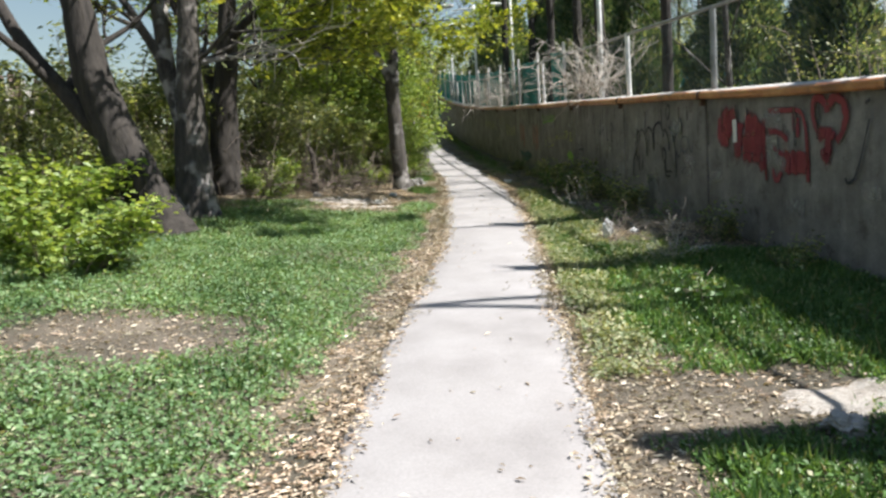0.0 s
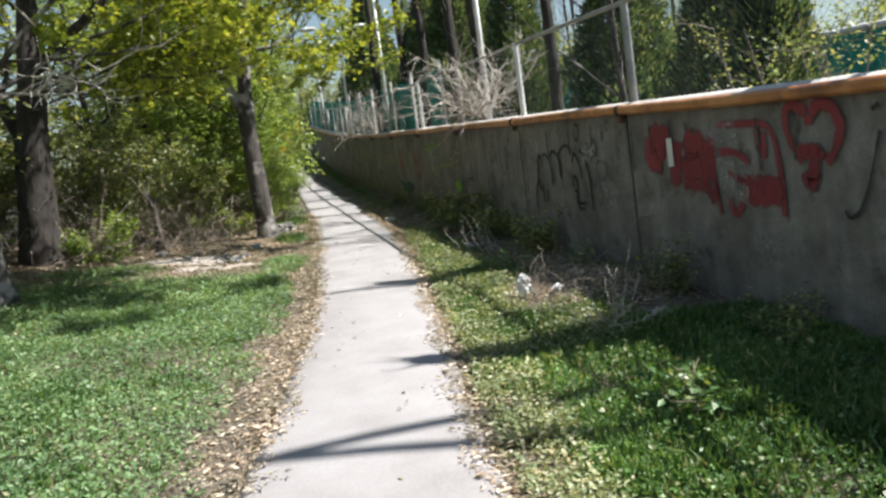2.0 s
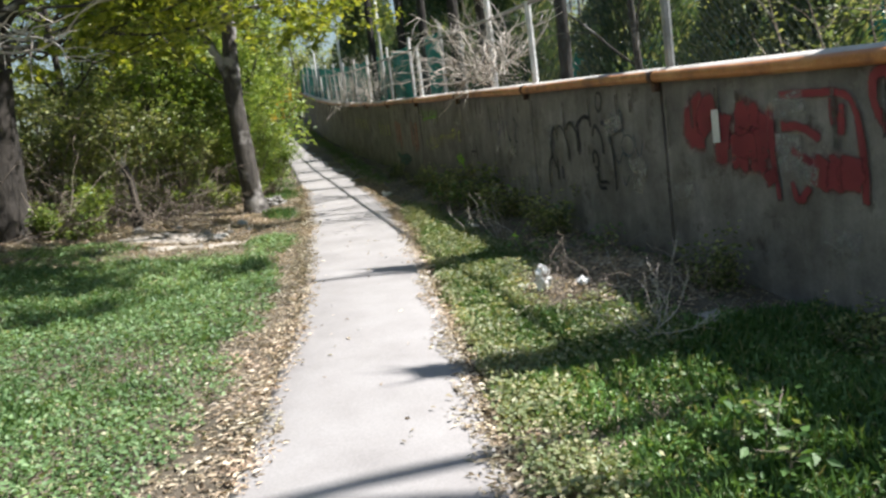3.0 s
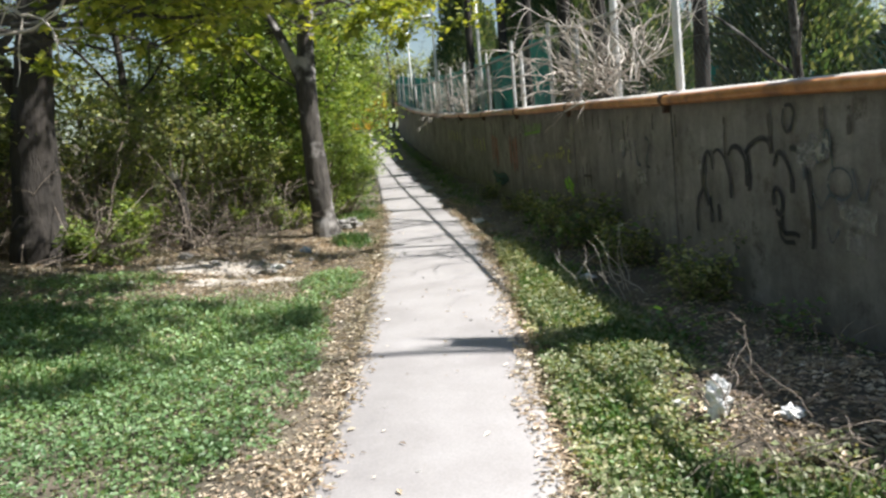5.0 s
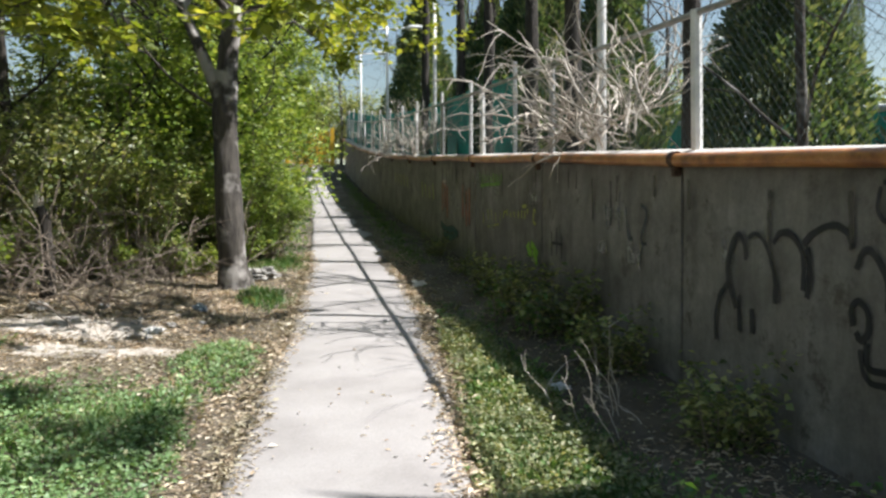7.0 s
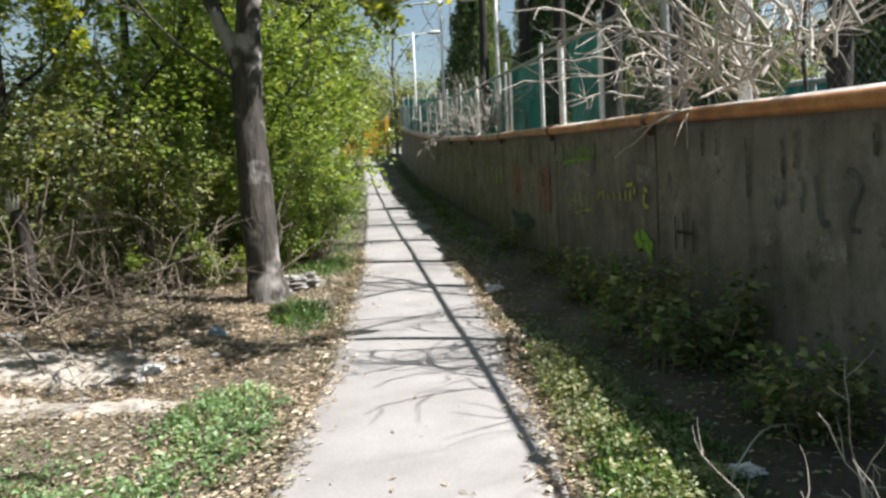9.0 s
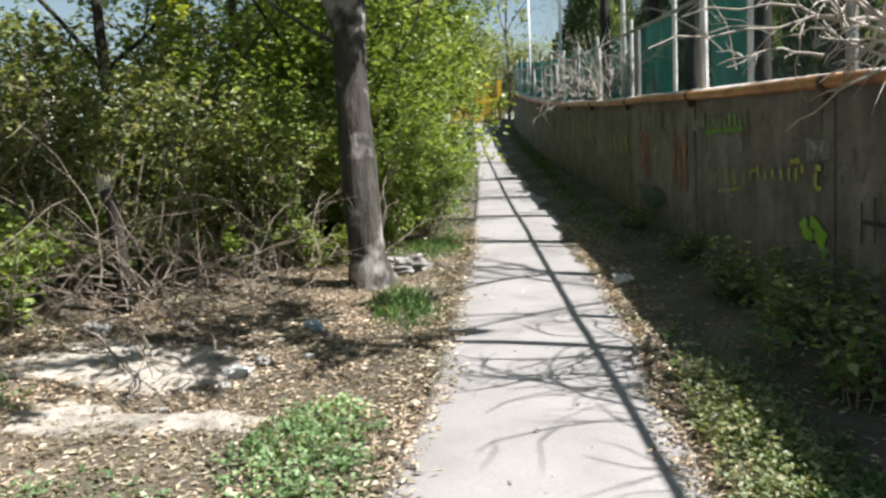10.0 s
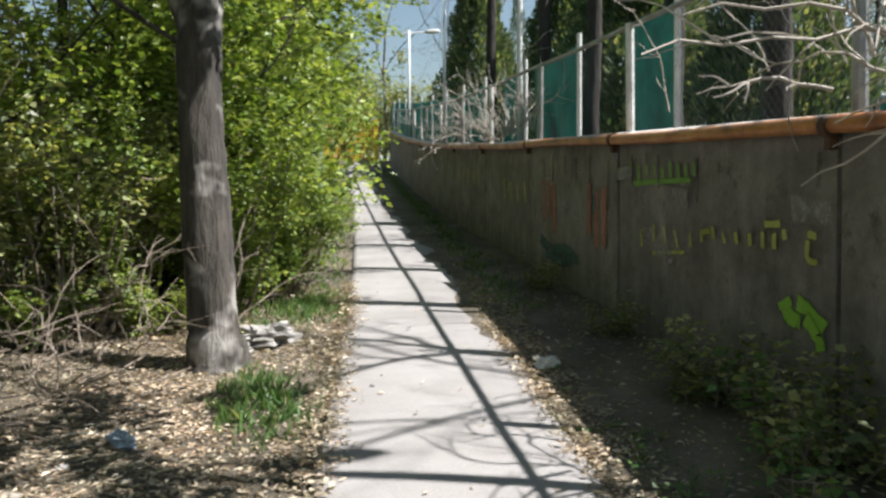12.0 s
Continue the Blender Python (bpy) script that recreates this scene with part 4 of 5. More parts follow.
# letters: red, black, then yellow-green
strokes(RED, [[(9.34, 1.46), (9.56, 1.34), (9.58, 1.16), (9.36, 1.13)], [(9.2, 1.45), (9.42, 1.31), (9.31, 1.17)]], 0.23, "red sprayed round letter")
strokes(RED, [[(9.12, 1.41), (9.22, 0.88)], [(8.89, 1.43), (8.99, 0.84)], [(8.71, 1.44), (8.8, 0.83)], [(9.14, 1.1), (8.73, 1.11)], [(9.05, 1.33), (8.69, 1.31)]], 0.24, "red sprayed block letter")
strokes(RED, [[(8.61, 1.44), (8.64, 1.11), (8.58, 0.69)], [(8.58, 1.44), (8.24, 1.45), (7.96, 1.45), (7.88, 1.32), (7.85, 1.01), (7.86, 0.77)], [(8.56, 1.24), (8.34, 1.25), (8.16, 1.16)], [(8.47, 1.11), (8.31, 1.03), (8.22, 1.02)], [(8.47, 0.92), (8.41, 0.75), (8.28, 0.89)], [(8.08, 1.46), (8.06, 1.22)], [(7.99, 1.42), (8.02, 1.16)]], 0.07, "red sprayed letter outlines")
strokes(RED, [[(8.14, 1.1), (8.25, 0.83)], [(8.03, 1.12), (8.09, 0.82)], [(7.94, 1.13), (7.96, 0.83)], [(8.69, 0.97), (8.63, 0.84)]], 0.2, "red sprayed fill")
strokes(RED, [[(7.54, 1.48), (7.65, 1.56), (7.75, 1.54), (7.77, 1.41), (7.69, 1.26), (7.61, 1.17)], [(7.53, 1.48), (7.44, 1.56), (7.32, 1.52), (7.27, 1.4), (7.33, 1.26), (7.43, 1.17)], [(7.55, 1.5), (7.54, 1.41)]], 0.09, "red sprayed heart outline")
strokes(RED, [[(7.68, 1.24), (7.52, 1.26), (7.43, 1.21)], [(7.62, 1.14), (7.57, 1.01), (7.52, 1.14)], [(7.51, 1.35), (7.55, 1.03)]], 0.11, "red sprayed smudge under the heart")
strokes(BLACK, [[(7.3, 0.9), (7.27, 0.84), (7.18, 0.88), (7.09, 1.05), (7.01, 1.28), (6.97, 1.39)], [(7.04, 1.49), (6.95, 1.53)]], 0.03, "thin dark sprayed squiggle")
strokes(BLACK, [[(12.51, 0.49), (12.53, 0.64), (12.48, 0.8), (12.35, 0.91)], [(12.28, 0.72), (12.41, 0.93), (12.34, 1.14), (12.27, 1.2), (12.21, 1.14), (12.2, 1.03)], [(12.19, 1.17), (12.1, 1.22), (12.0, 1.16), (11.92, 0.99), (11.92, 0.82)], [(11.96, 1.16), (11.9, 1.24), (11.79, 1.24), (11.69, 1.14), (11.7, 0.92)], [(12.28, 0.87), (12.27, 0.57)], [(12.15, 0.8), (12.14, 0.6)]], 0.05, "black sprayed looping letters")
strokes(BLACK, [[(11.71, 1.18), (11.61, 1.27), (11.46, 1.32), (11.36, 1.28), (11.33, 1.2)], [(11.67, 1.2), (11.64, 1.06), (11.67, 0.89)], [(11.32, 1.1), (11.28, 1.21), (11.22, 1.22), (11.15, 1.15), (11.11, 1.07), (11.11, 0.93)], [(11.13, 1.25), (11.04, 1.25), (10.95, 1.15), (10.9, 0.96), (10.89, 0.75), (10.91, 0.58)]], 0.055, "black sprayed looping letters")
strokes(BLACK, [[(11.33, 0.83), (11.35, 0.93), (11.3, 0.98), (11.23, 0.93), (11.23, 0.83), (11.28, 0.78), (11.32, 0.83)], [(11.24, 0.81), (11.25, 0.66), (11.11, 0.68), (11.03, 0.67)], [(11.29, 0.77), (11.26, 0.6), (11.07, 0.62)]], 0.036, "black sprayed loop with a tail")
strokes(BLACK, [[(11.16, 1.53), (11.08, 1.54), (11.04, 1.49), (11.08, 1.39), (11.14, 1.35), (11.19, 1.41), (11.16, 1.53)]], 0.035, "small dark sprayed ring")
strokes(GREEN, [[(18.67, 1.47), (18.63, 1.29)], [(18.5, 1.46), (18.47, 1.24)], [(18.34, 1.44), (18.31, 1.31)], [(18.19, 1.44), (18.16, 1.32)], [(18.04, 1.42), (18.01, 1.26)], [(17.9, 1.47), (17.87, 1.3)], [(17.77, 1.47), (17.74, 1.27)], [(17.64, 1.45), (17.62, 1.27)], [(17.52, 1.46), (17.5, 1.32)], [(18.67, 1.25), (18.15, 1.29), (17.45, 1.32)]], 0.06, "green sprayed letters")
strokes(OLIVE_Y, [[(18.45, 0.93), (18.39, 0.71)], [(18.18, 0.98), (18.16, 0.8)], [(18.01, 0.99), (17.94, 0.79)], [(17.82, 0.97), (17.74, 0.79)], [(17.55, 0.98), (17.56, 0.82)], [(17.4, 0.99), (17.38, 0.88)], [(17.24, 1.04), (17.22, 0.91)], [(17.11, 1.01), (17.06, 0.91)], [(16.95, 1.03), (16.92, 0.92)], [(16.8, 1.04), (16.78, 0.92)], [(16.65, 1.07), (16.65, 0.92)], [(16.53, 1.07), (16.53, 0.93)], [(16.44, 1.09), (16.42, 1.0)], [(18.37, 0.7), (17.49, 0.82)], [(17.45, 0.96), (17.25, 0.99)], [(16.67, 1.08), (16.43, 1.11)], [(16.21, 1.06), (16.23, 0.93), (16.11, 0.93)], [(16.24, 1.07), (16.12, 1.07)]], 0.055, "yellow-green sprayed letters")
strokes(LIME, [[(16.44, 0.7), (16.38, 0.6), (16.25, 0.58)], [(16.33, 0.7), (16.16, 0.66), (16.05, 0.58)], [(16.25, 0.63), (16.13, 0.56), (16.08, 0.46)]], 0.15, "bright lime sprayed blot")
s = Shape()
s.box(-0.027, 9.22 * CS, gz(0, 9.22 * CS) + 1.24, 0.004, 0.085, 0.24)
part("paper_sticker", s, WHITE_PAINT, wall, "torn white paper sticker")
strokes(BLUE, [[(11.0, 1.3), (10.95, 1.0)], [(10.9, 1.4), (10.8, 1.1), (10.7, 1.45), (10.65, 1.05)], [(10.9, 1.0), (10.8, 0.85), (10.7, 1.0), (10.6, 0.9)], [(10.5, 1.2), (10.4, 0.9), (10.3, 1.15)], loop(10.6, 1.05, 0.12, 0.1), [(10.75, 0.8), (10.7, 0.65), (10.6, 0.8)]], 0.03, "faded dark blue scribble")
strokes(BLUE, [[(14.25, 1.3), (14.2, 1.0), (14.1, 1.25), (14.15, 1.1)], [(14.0, 1.3), (13.95, 1.0)], [(13.85, 1.3), (13.8, 1.0), (13.7, 1.02)], [(13.6, 1.3), (13.45, 1.25), (13.6, 1.0), (13.45, 1.0)]], 0.05, "faded blue sprayed letters")
strokes(BLACK, [[(15.6, 0.95), (15.6, 0.6)], [(15.45, 1.0), (15.45, 0.62)], [(15.3, 0.95), (15.3, 0.6)], [(15.65, 0.78), (15.25, 0.8)]], 0.03, "dark sprayed marks")
# red-brown verticals and teal smudge
strokes(RUSTY, [[(21.3, 1.35), (21.3, 0.6)], [(21.1, 1.3), (21.1, 0.7)], [(20.9, 1.3), (20.9, 0.5)], [(19.7, 1.35), (19.7, 0.6)], [(19.5, 1.3), (19.5, 0.45)], [(19.3, 1.35), (19.3, 0.5)]], 0.16, "faded brick-red patches")
strokes(TEALP, [[(21.6, 0.5), (21.0, 0.42), (20.4, 0.5), (20.0, 0.4)], [(21.4, 0.35), (20.6, 0.32), (20.1, 0.45)], [(19.6, 1.15), (19.55, 0.9)]], 0.14, "dark teal smudge")
strokes(OLIVE_Y, [[(23.5 - 0.4 * k, 1.25 - 0.05 * (k % 3)), (23.4 - 0.4 * k, 0.8)] for k in range(4)] + [[(27.5 - 0.5 * k, 1.3), (27.4 - 0.5 * k, 0.9)] for k in range(5)], 0.12, "faded yellow sprayed patches")
# water runs below the pipe
dr = random.Random(17)
runs = []
for k in range(70):
    y = dr.uniform(3, 34)
    runs.append([(y, 1.56), (y + dr.uniform(-0.03, 0.03), 1.56 - dr.uniform(0.1, 0.7))])
strokes(STAIN, runs, 0.06, "dark water runs under the pipe")
strokes(PALE, [[(y, h), (y - dr.uniform(0.2, 0.6), h + dr.uniform(-0.1, 0.1))] for y, h in [(dr.uniform(6, 22), dr.uniform(0.5, 1.4)) for _ in range(26)]], 0.2, "pale limewash smears")


# ---- ground cover ----
def patch(x, y, cx, cy, rx, ry):
    d = math.hypot((x - cx) / rx, (y - cy) / ry)
    return max(0.0, 1 - d * d)


def n2(x, y, f, s):
    return noise.noise(Vector((x * f, y * f, s)))


def grass_density(x, y):
    """0 to 1: how thick the green stands at a spot."""
    l, r = path_edge(y, -1), path_edge(y, 1)
    n = n2(x, y, 1.1, 5) * 0.5 + n2(x, y, 3.0, 9) * 0.3
    if x < l:
        d = l - x
        k = min(1, max(0, (d - 0.28 + n * 0.35) / 0.25))
        k *= 1.0 + n * 0.6
        k -= 1.3 * patch(x, y, -2.5, 6.6, 1.3, 0.9)
        k -= 0.7 * patch(x, y, -0.9, 9.6, 1.3, 0.6)
        if y > 13.0:
            k *= max(0.0, 1 - (y - 13.0 + n) / 1.2)
            k = max(k, 0.8 * patch(x, y, -0.1, 14.2, 0.4, 0.9), 0.9 * patch(x, y, -2.5, 14.6, 0.9, 0.6), 2.2 * patch(x, y, 0.22, 17.1, 0.38, 0.9), patch(x, y, 0.2, 19.6, 0.6, 1.2) * 1.2)
            if y > 18.5:
                k = max(k, 0.6 if d < 0.9 else 0.25)
        return k
    if x > r:
        d = x - r
        k = min(1, max(0, (d - (0.28 if y < 8 else 0.08) + n * 0.4) / 0.35)) * ((0.85 if y < 8.2 else 0.5) + 1.3 * n)
        k -= 1.2 * patch(x, y, 1.3, 5.0, 1.1, 0.55) + 0.8 * patch(x, y, 0.75, 5.6, 0.5, 0.9)
        k -= 1.5 * patch(x, y, 2.2, 9.6, 0.7, 1.0)
        if y > 13.5:
            k *= max(0.12, 1 - (y - 13.5) / 2.5)
        # thinned towards the wall so its shaded strip reads darker
        if y > 8.3:
            k *= max(0.04, min(1, (2.35 - x) / 0.4))
        return k
    return 0.0


def sow(name, mat, x0, x1, y0, y1, count, label, blade, seed, test):
    r = random.Random(seed)
    s = Shape()
    up = Vector((0, 0, 1))
    for _ in range(count):
        x, y = r.uniform(x0, x1), r.uniform(y0, y1)
        k = test(x, y)
        if r.random() > k:
            continue
        z = gz(x, y) + lie(x, y)
        p = Vector((x, y, z - 0.005))
        blade(s, r, p, k)
    ob = part(name, s, mat)
    tagged(ob, label, "grass", kind="stuff")
    return ob


def clover(s, r, p, k):
    h = r.uniform(0.02, 0.09) * (0.6 + 0.5 * min(k, 1.2))
    for _ in range(5):
        q = p + Vector((r.uniform(-0.04, 0.04), r.uniform(-0.04, 0.04), h * r.uniform(0.4, 1.1)))
        s.leaf(q, rand_dir(r, -0.1, 0.7), (Vector((0, 0, 1)) + rand_dir(r) * 0.6).normalized(), r.uniform(0.018, 0.042), r.uniform(0.4, 0.85), 0.1)


def blades(s, r, p, k):
    for _ in range(4):
        q = p + Vector((r.uniform(-0.03, 0.03), r.uniform(-0.03, 0.03), 0))
        s.leaf(q, (Vector((0, 0, 1)) + rand_dir(r) * 0.75).normalized(), rand_dir(r), r.uniform(0.04, 0.12) * (0.6 + 0.6 * min(k, 1.2)), 0.11, 0.1)


sow("clover_mat", GRASS_BLUE, -6.5, 1.0, 2.0, 15.5, 84000, "thick mat of clover and low weeds on the left bank", clover, 71, lambda x, y: grass_density(x, y) if x < path_soft(y) else 0)
sow("grass", GRASS, -6.5, 1.0, 2.0, 20.5, 52000, "uneven fresh green grass among clover", blades, 72, lambda x, y: grass_density(x, y) * (0.5 + n2(x, y, 0.8, 20)) if x < path_soft(y) else 0)
sow("lush_grass", GRASS, -0.4, 3.08, 2.0, 18.0, 70000, "lush green grass and weeds between path and wall", blades, 73, lambda x, y: grass_density(x, y) if x > path_soft(y) else 0)
sow("low_weeds", LEAF_WEED, -0.4, 3.08, 2.0, 18.0, 42000, "low leafy weeds between path and wall", clover, 74, lambda x, y: grass_density(x, y) if x > path_soft(y) else 0)
sow("verge_grass", GRASS, -3.0, 3.0, 19.0, 46.0, 26000, "thin grass on the far path edges", blades, 75, lambda x, y: 0.7 * max(0, 1 - abs(abs(x - path_soft(y)) - HALF - 0.35) / 0.4))


# dry pale clover; ends near the wall's shadow edge, so sunlit ground is lighter
sow("pale_clover", GRASS_DRY, 0.2, 2.4, 5.5, 15.0, 30000, "pale low clover along the sunny path edge", clover, 79, lambda x, y: max(0.0, 0.9 - 1.1 * patch(x, y, 2.2, 9.6, 0.7, 1.0) + n2(x, y, 2.2, 61)) if path_edge(y, 1) + 0.08 < x < (path_edge(y, 1) + 0.5 if y < 8 else 2.1) else 0)


def litter_density(x, y):
    l, r = path_edge(y, -1), path_edge(y, 1)
    g = grass_density(x, y)
    if l < x < r:
        e = min(x - l, r - x)
        return max(0.0, 0.55 * (1 - e / (0.13 + 0.12 * n2(x, y, 2.5, 40)))) + 0.004
    if x < l:
        d = l - x
        k = 1.0 if d < 0.5 else 0.35
        if y > 12.6:
            k = 1.3
        return k * (1 - 0.75 * min(1, max(0, g)))
    if y > 12.0 and x - r > 0.3:
        return 0.12
    return (0.75 if x - r < 0.6 else 0.45) * (1 - 0.6 * min(1, max(0, g))) + 0.8 * patch(x, y, 2.2, 9.5, 0.7, 1.1)


def flat_leaf(s, r, p, k):
    d = rand_dir(r, -0.12, 0.3)
    s.leaf(p + Vector((0, 0, 0.006 + r.random() * 0.01)), d, (Vector((0, 0, 1)) + rand_dir(r) * 0.5).normalized(), r.uniform(0.018, 0.06), r.uniform(0.12, 0.5), 0.1)


def lift_on_path(s, r, p, k):
    if path_edge(p.y, -1) < p.x < path_edge(p.y, 1):
        p = Vector((p.x, p.y, gz(0, p.y) + 0.05))
    flat_leaf(s, r, p, k)


sow("leaf_litter", LITTER, -4.5, 3.05, 2.0, 21.0, 260000, "dry brown leaf litter and straw along the path edges", lift_on_path, 76, litter_density)
sow("far_leaf_litter", LITTER, -4.5, 3.05, 21.0, 44.0, 26000, "dry leaves scattered under the far bushes", lift_on_path, 77, litter_density)


def edge_crumb(s, r, p, k):
    flat_leaf(s, r, Vector((p.x, p.y, gz(0, p.y) + 0.035 + 0.02 * r.random())), k)


def edge_density(x, y):
    d = min(abs(x - path_edge(y, -1)), abs(x - path_edge(y, 1)))
    return max(0.0, 1 - d / (0.10 + 0.10 * max(0.0, 0.4 + n2(x, y, 1.7, 50) + n2(x, y, 6, 51))))


sow("edge_litter", LITTER, -1.9, 2.3, 2.5, 21.0, 150000, "crumbled dry leaves and straw spilling over the path edges", edge_crumb, 78, edge_density)


# ---- small things ----
SAND = two_scale("pale_sand", [(0.3, (0.26, 0.225, 0.185)), (0.6, (0.46, 0.42, 0.37))], 11, 60, 0.6, 0.95, 1.0, 0.015)
PLASTIC = two_scale("white_plastic", [(0.3, (0.6, 0.6, 0.58)), (0.7, (0.8, 0.8, 0.78))], 9, 60, 0.2, 0.4, 0.2, 0.002)
BLUE_PLASTIC = two_scale("blue_plastic", [(0.3, (0.22, 0.29, 0.36)), (0.7, (0.34, 0.42, 0.48))], 9, 60, 0.2, 0.35, 0.2, 0.002)
YELLOW_PAPER = two_scale("yellow_wrapper", [(0.3, (0.6, 0.5, 0.12)), (0.7, (0.75, 0.68, 0.3))], 20, 60, 0.2, 0.5, 0.2, 0.002)
STONE = two_scale("grey_stone", [(0.3, (0.22, 0.21, 0.195)), (0.7, (0.40, 0.385, 0.36))], 8, 50, 0.5, 0.9, 0.6, 0.006)


def mound(name, x, y, rx, ry, h, mat, label, seed):
    s = Shape()
    n, m = 60, 16
    for j in range(m + 1):
        for i in range(n):
            a = 2 * math.pi * i / n
            edge = 1 + 0.45 * noise.noise(Vector((math.cos(a) * 1.5, math.sin(a) * 1.5, seed))) + 0.35 * noise.noise(Vector((math.cos(a) * 5, math.sin(a) * 5, seed)))
            k = j / m
            px, py = math.cos(a) * rx * edge * k, math.sin(a) * ry * edge * k
            z = h * (1 - k * k) + 0.022 * noise.noise(Vector((px * 9, py * 9, seed))) * (1 - 0.4 * k) - 0.03 * k ** 6
            s.v.append((px, py, gz(x + px, y + py) + lie(x + px, y + py) - gz(x, y) + z + 0.008))
    for j in range(m):
        for i in range(n):
            a, b = j * n + i, j * n + (i + 1) % n
            s.f.append((a, b, b + n, a + n))
    ob = part(name, s, mat, None, "", True)
    ob.matrix_basis = pose(x, y, gz(x, y))
    tagged(ob, label, "sand" if mat == SAND else "ground", kind="stuff")


mound("sand_patch", -1.35, at(15.55), 0.95, 0.5, 0.01, SAND, "pale trodden sand patch on the bank", 1)
mound("sand_patch", -1.3, at(14.7), 0.5, 0.25, 0.006, SAND, "small pale sand patch among grass", 2)
mound("sand_patch", 1.75, at(4.95), 0.65, 0.22, 0.02, SAND, "pale sandy spot beside the lush grass", 3)
mound("sand_patch", -0.75, at(14.75), 0.4, 0.2, 0.008, SAND, "pale crumbled sand by the path edge", 4)


def crumple(name, x, y, size, mat, label, seed, category, stretch=(1, 1, 0.6), h=0.0):
    """A crumpled or broken lump: a noisy closed ball, flattened."""
    r = random.Random(seed)
    s = Shape()
    n, m = (20, 14) if size > 0.04 else (10, 6)
    for j in range(m + 1):
        for i in range(n):
            a, b = 2 * math.pi * i / n, math.pi * j / m
            d = Vector((math.sin(b) * math.cos(a), math.sin(b) * math.sin(a), math.cos(b)))
            k = size * (1 + 0.8 * noise.noise(d * 2.2 + Vector((seed, 0, 0))) + 0.4 * noise.noise(d * 5.5 + Vector((seed, 3, 0))) + 0.1 * noise.noise(d * 12 + Vector((seed, 5, 0))))
            s.v.append((d.x * k * stretch[0], d.y * k * stretch[1], (d.z * k + size * 0.75) * stretch[2]))
    for j in range(m):
        for i in range(n):
            a, b = j * n + i, j * n + (i + 1) % n
            s.f.append((a, a + n, b + n, b))
    ob = part(name, s, mat)
    ob.matrix_basis = pose(x, y, gz(x, y) + lie(x, y) + h, 0, 0, r.uniform(0, 360))
    return tagged(ob, label, category)


crumple("plastic_bag", 1.8, at(9.7), 0.058, PLASTIC, "torn white plastic bag lying on dry twigs", 3, "bag", (0.8, 1, 1.5), 0.02)
crumple("plastic_bag", 1.72, at(9.95), 0.036, PLASTIC, "crumpled white plastic scrap beside the twigs", 5, "bag")
crumple("paper_scrap", 2.02, at(9.45), 0.045, PLASTIC, "small white crumpled paper on dry twigs", 8, "paper")
crumple("paper_scrap", 1.13, at(8.75), 0.05, PLASTIC, "flattened white paper scrap in the grass", 9, "paper", (1.3, 0.9, 0.35))
crumple("paper_scrap", 1.0, at(8.85), 0.03, PLASTIC, "bit of white paper at the path edge", 10, "paper", (1.2, 1, 0.4))
crumple("food_wrapper", 2.12, at(13.1), 0.06, YELLOW_PAPER, "yellow and white food wrapper in the grass", 11, "wrapper", (1.4, 0.8, 0.35))
crumple("paper_scrap", 2.23, at(13.05), 0.055, PLASTIC, "white crumpled napkin beside a wrapper", 12, "paper", (1.3, 0.8, 0.4))
crumple("plastic_bottle", 2.03, at(17.5), 0.055, PLASTIC, "crushed white plastic bottle at the shadow's edge", 13, "bottle", (0.8, 1.4, 0.8))
crumple("stone", 0.12, at(18.45), 0.15, STONE, "broken pale concrete lump at the tree foot", 14, "stone", (1.4, 0.9, 0.6))
crumple("stone", -0.08, at(18.2), 0.08, STONE, "small pale stone against the tree foot", 15, "stone")
crumple("plastic_bottle", -0.45, at(16.45), 0.06, BLUE_PLASTIC, "crushed pale blue plastic bottle on leaf litter", 16, "bottle", (1.5, 0.8, 0.7))
crumple("plastic_bag", -0.75, at(15.5), 0.06, PLASTIC, "dirty white plastic scrap on the litter", 17, "bag", (1.3, 1, 0.5))
crumple("stone", -1.9, at(16.1), 0.07, STONE, "pale brick fragment at the edge of the litter", 18, "stone", (1.5, 0.7, 0.7))
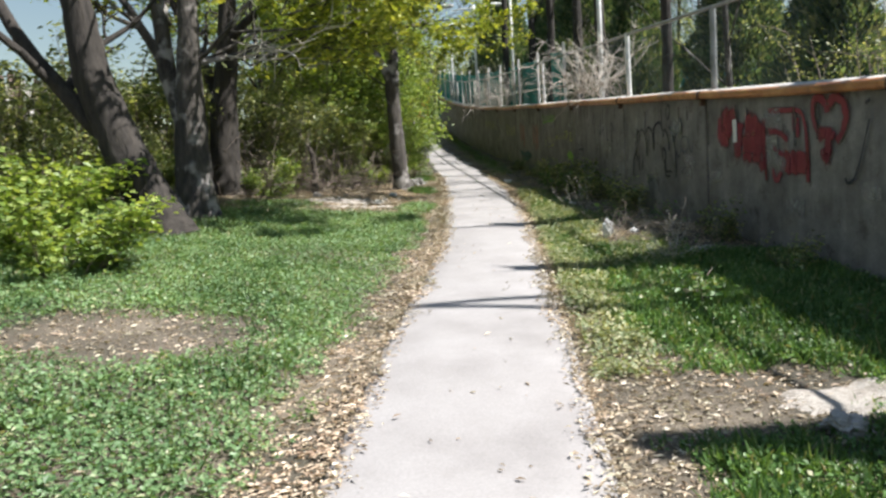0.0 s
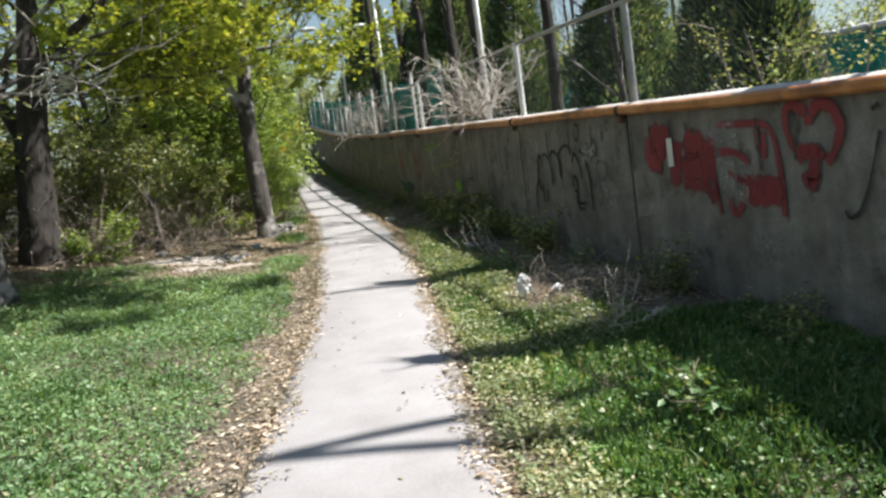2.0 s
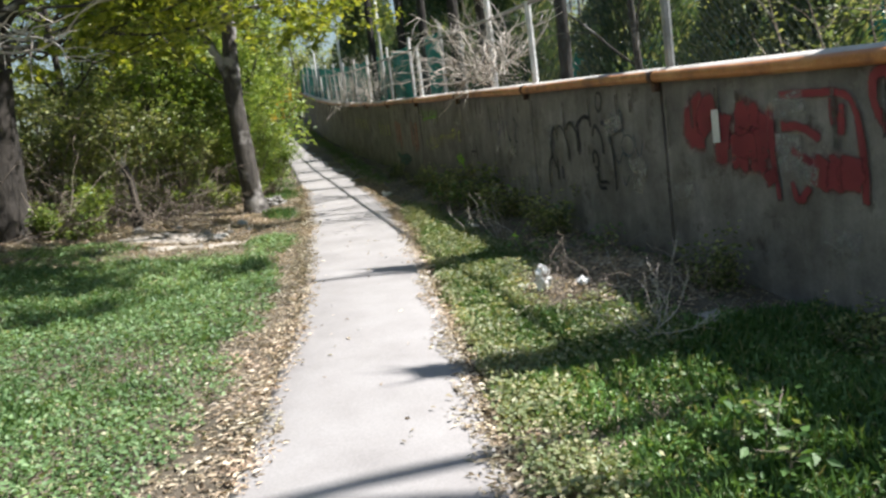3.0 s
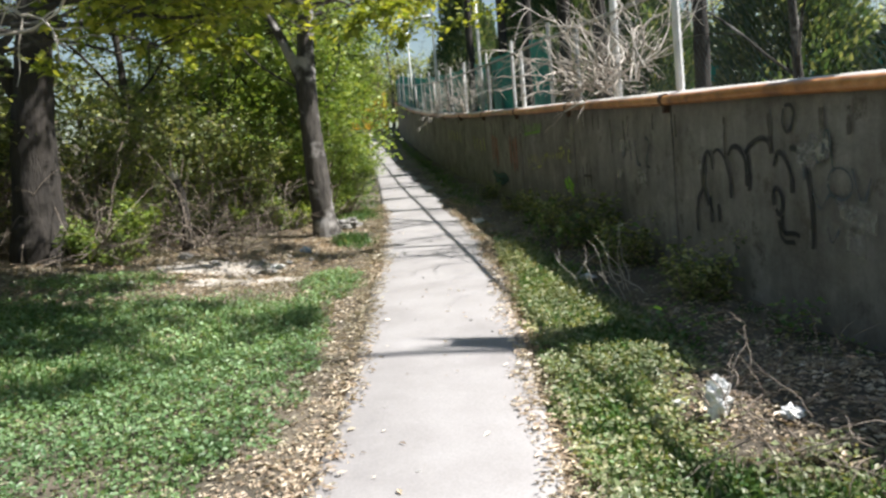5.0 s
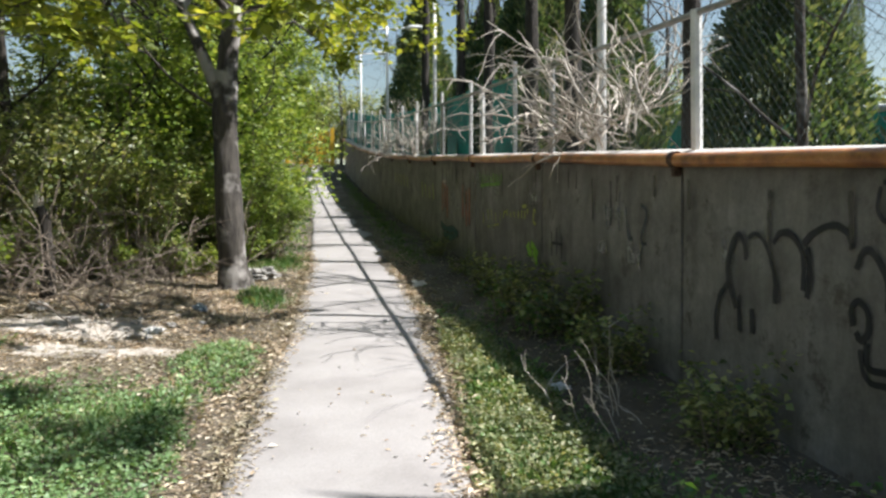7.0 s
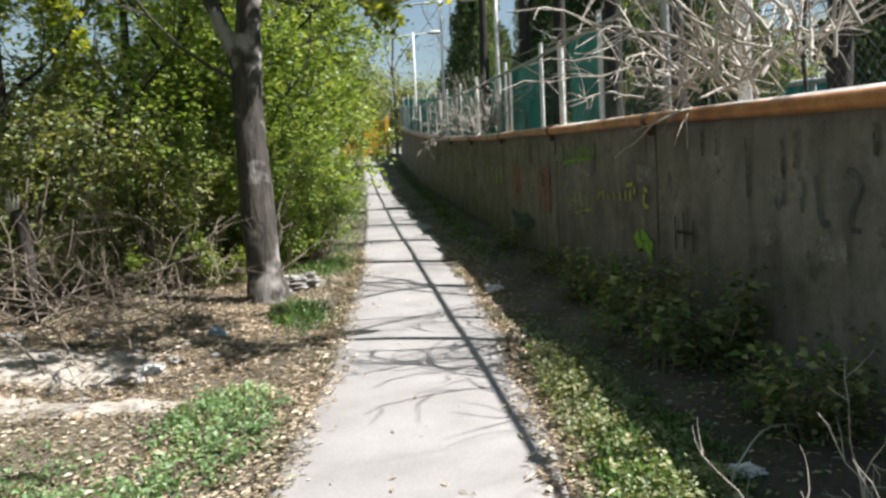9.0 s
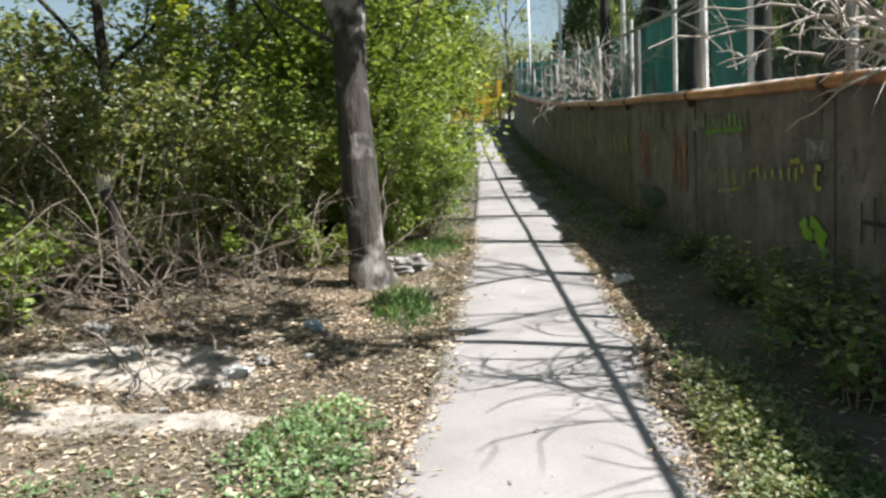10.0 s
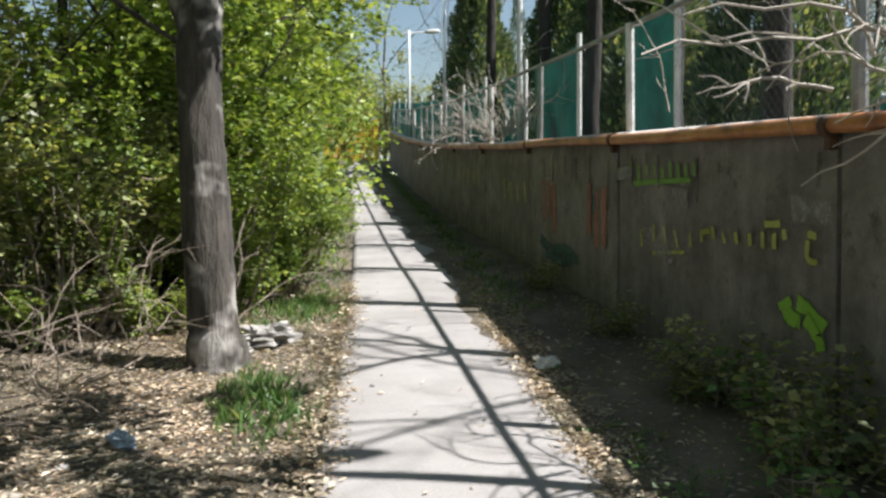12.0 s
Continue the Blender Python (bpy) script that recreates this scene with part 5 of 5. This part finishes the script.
crumple("stone", 1.35, at(4.6), 0.09, STONE, "round pale stone lying in the shade", 19, "stone")
crumple("stone", 2.3, at(8.25), 0.075, STONE, "grey stone in the shade below the wall", 20, "stone")
sr = random.Random(30)
for k in range(16):
    x, y = sr.uniform(-2.3, -0.3), at(sr.uniform(14.5, 16.4))
    crumple("stone", x, y, sr.uniform(0.018, 0.045), STONE, "small pale rubble piece on the sandy bank", 100 + k, "stone")["group"] = "rubble on the bank"

weed = build_shrub("leafy single weed standing in the grass", 0.42, 0.2, 5, 130, LEAF_WEED, 0.06, 81, None, 0.1, 0.0, "weed")
tagged(weed, category="weed", group="tall weeds")
scatter_copy(weed, [(1.6, at(6.8), 1.0), (2.35, at(15.15), 1.0), (2.5, at(14.5), 1.1), (2.2, at(11.0), 0.9), (2.6, at(7.3), 0.8), (2.7, at(13.6), 1.2), (2.75, at(16.1), 1.2), (2.3, at(5.9), 0.7), (2.85, at(10.8), 0.9), (2.85, at(12.2), 1.0), (-1.7, at(8.3), 0.45), (-2.6, at(9.4), 0.5), (-1.4, at(11.6), 0.5), (-2.2, at(12.4), 0.6), (-0.9, at(12.6), 0.45), (-1.2, at(5.2), 0.4)], 14)
ivy = build_shrub("dark leafy weeds climbing the wall foot", 0.75, 0.5, 12, 900, LEAF_DARK, 0.07, 82, None, 0.0, 0.0, "wall_weed")
tagged(ivy, category="weed", group="weeds at the wall foot")
scatter_copy(ivy, [(2.75, at(y), s) for y, s in ((8.9, 0.6), (11.9, 0.7), (13.4, 0.8), (14.6, 1.0), (15.5, 0.9), (16.6, 0.7), (18.2, 0.5), (20.3, 0.5), (5.2, 0.6), (7.5, 0.5))], 15)

# crumbled clods on the path
for k in range(26):
    y = sr.uniform(3.5, 20)
    x = path_soft(y) + sr.uniform(-0.55, 0.55)
    c = crumple("pebble", x, y, sr.uniform(0.006, 0.014), STONE, "tiny dark pebble on the pale asphalt", 200 + k, "stone", (1.4, 0.8, 0.5))
    c.location.z = gz(0, y) + 0.05
    c["group"] = "pebbles on the path"
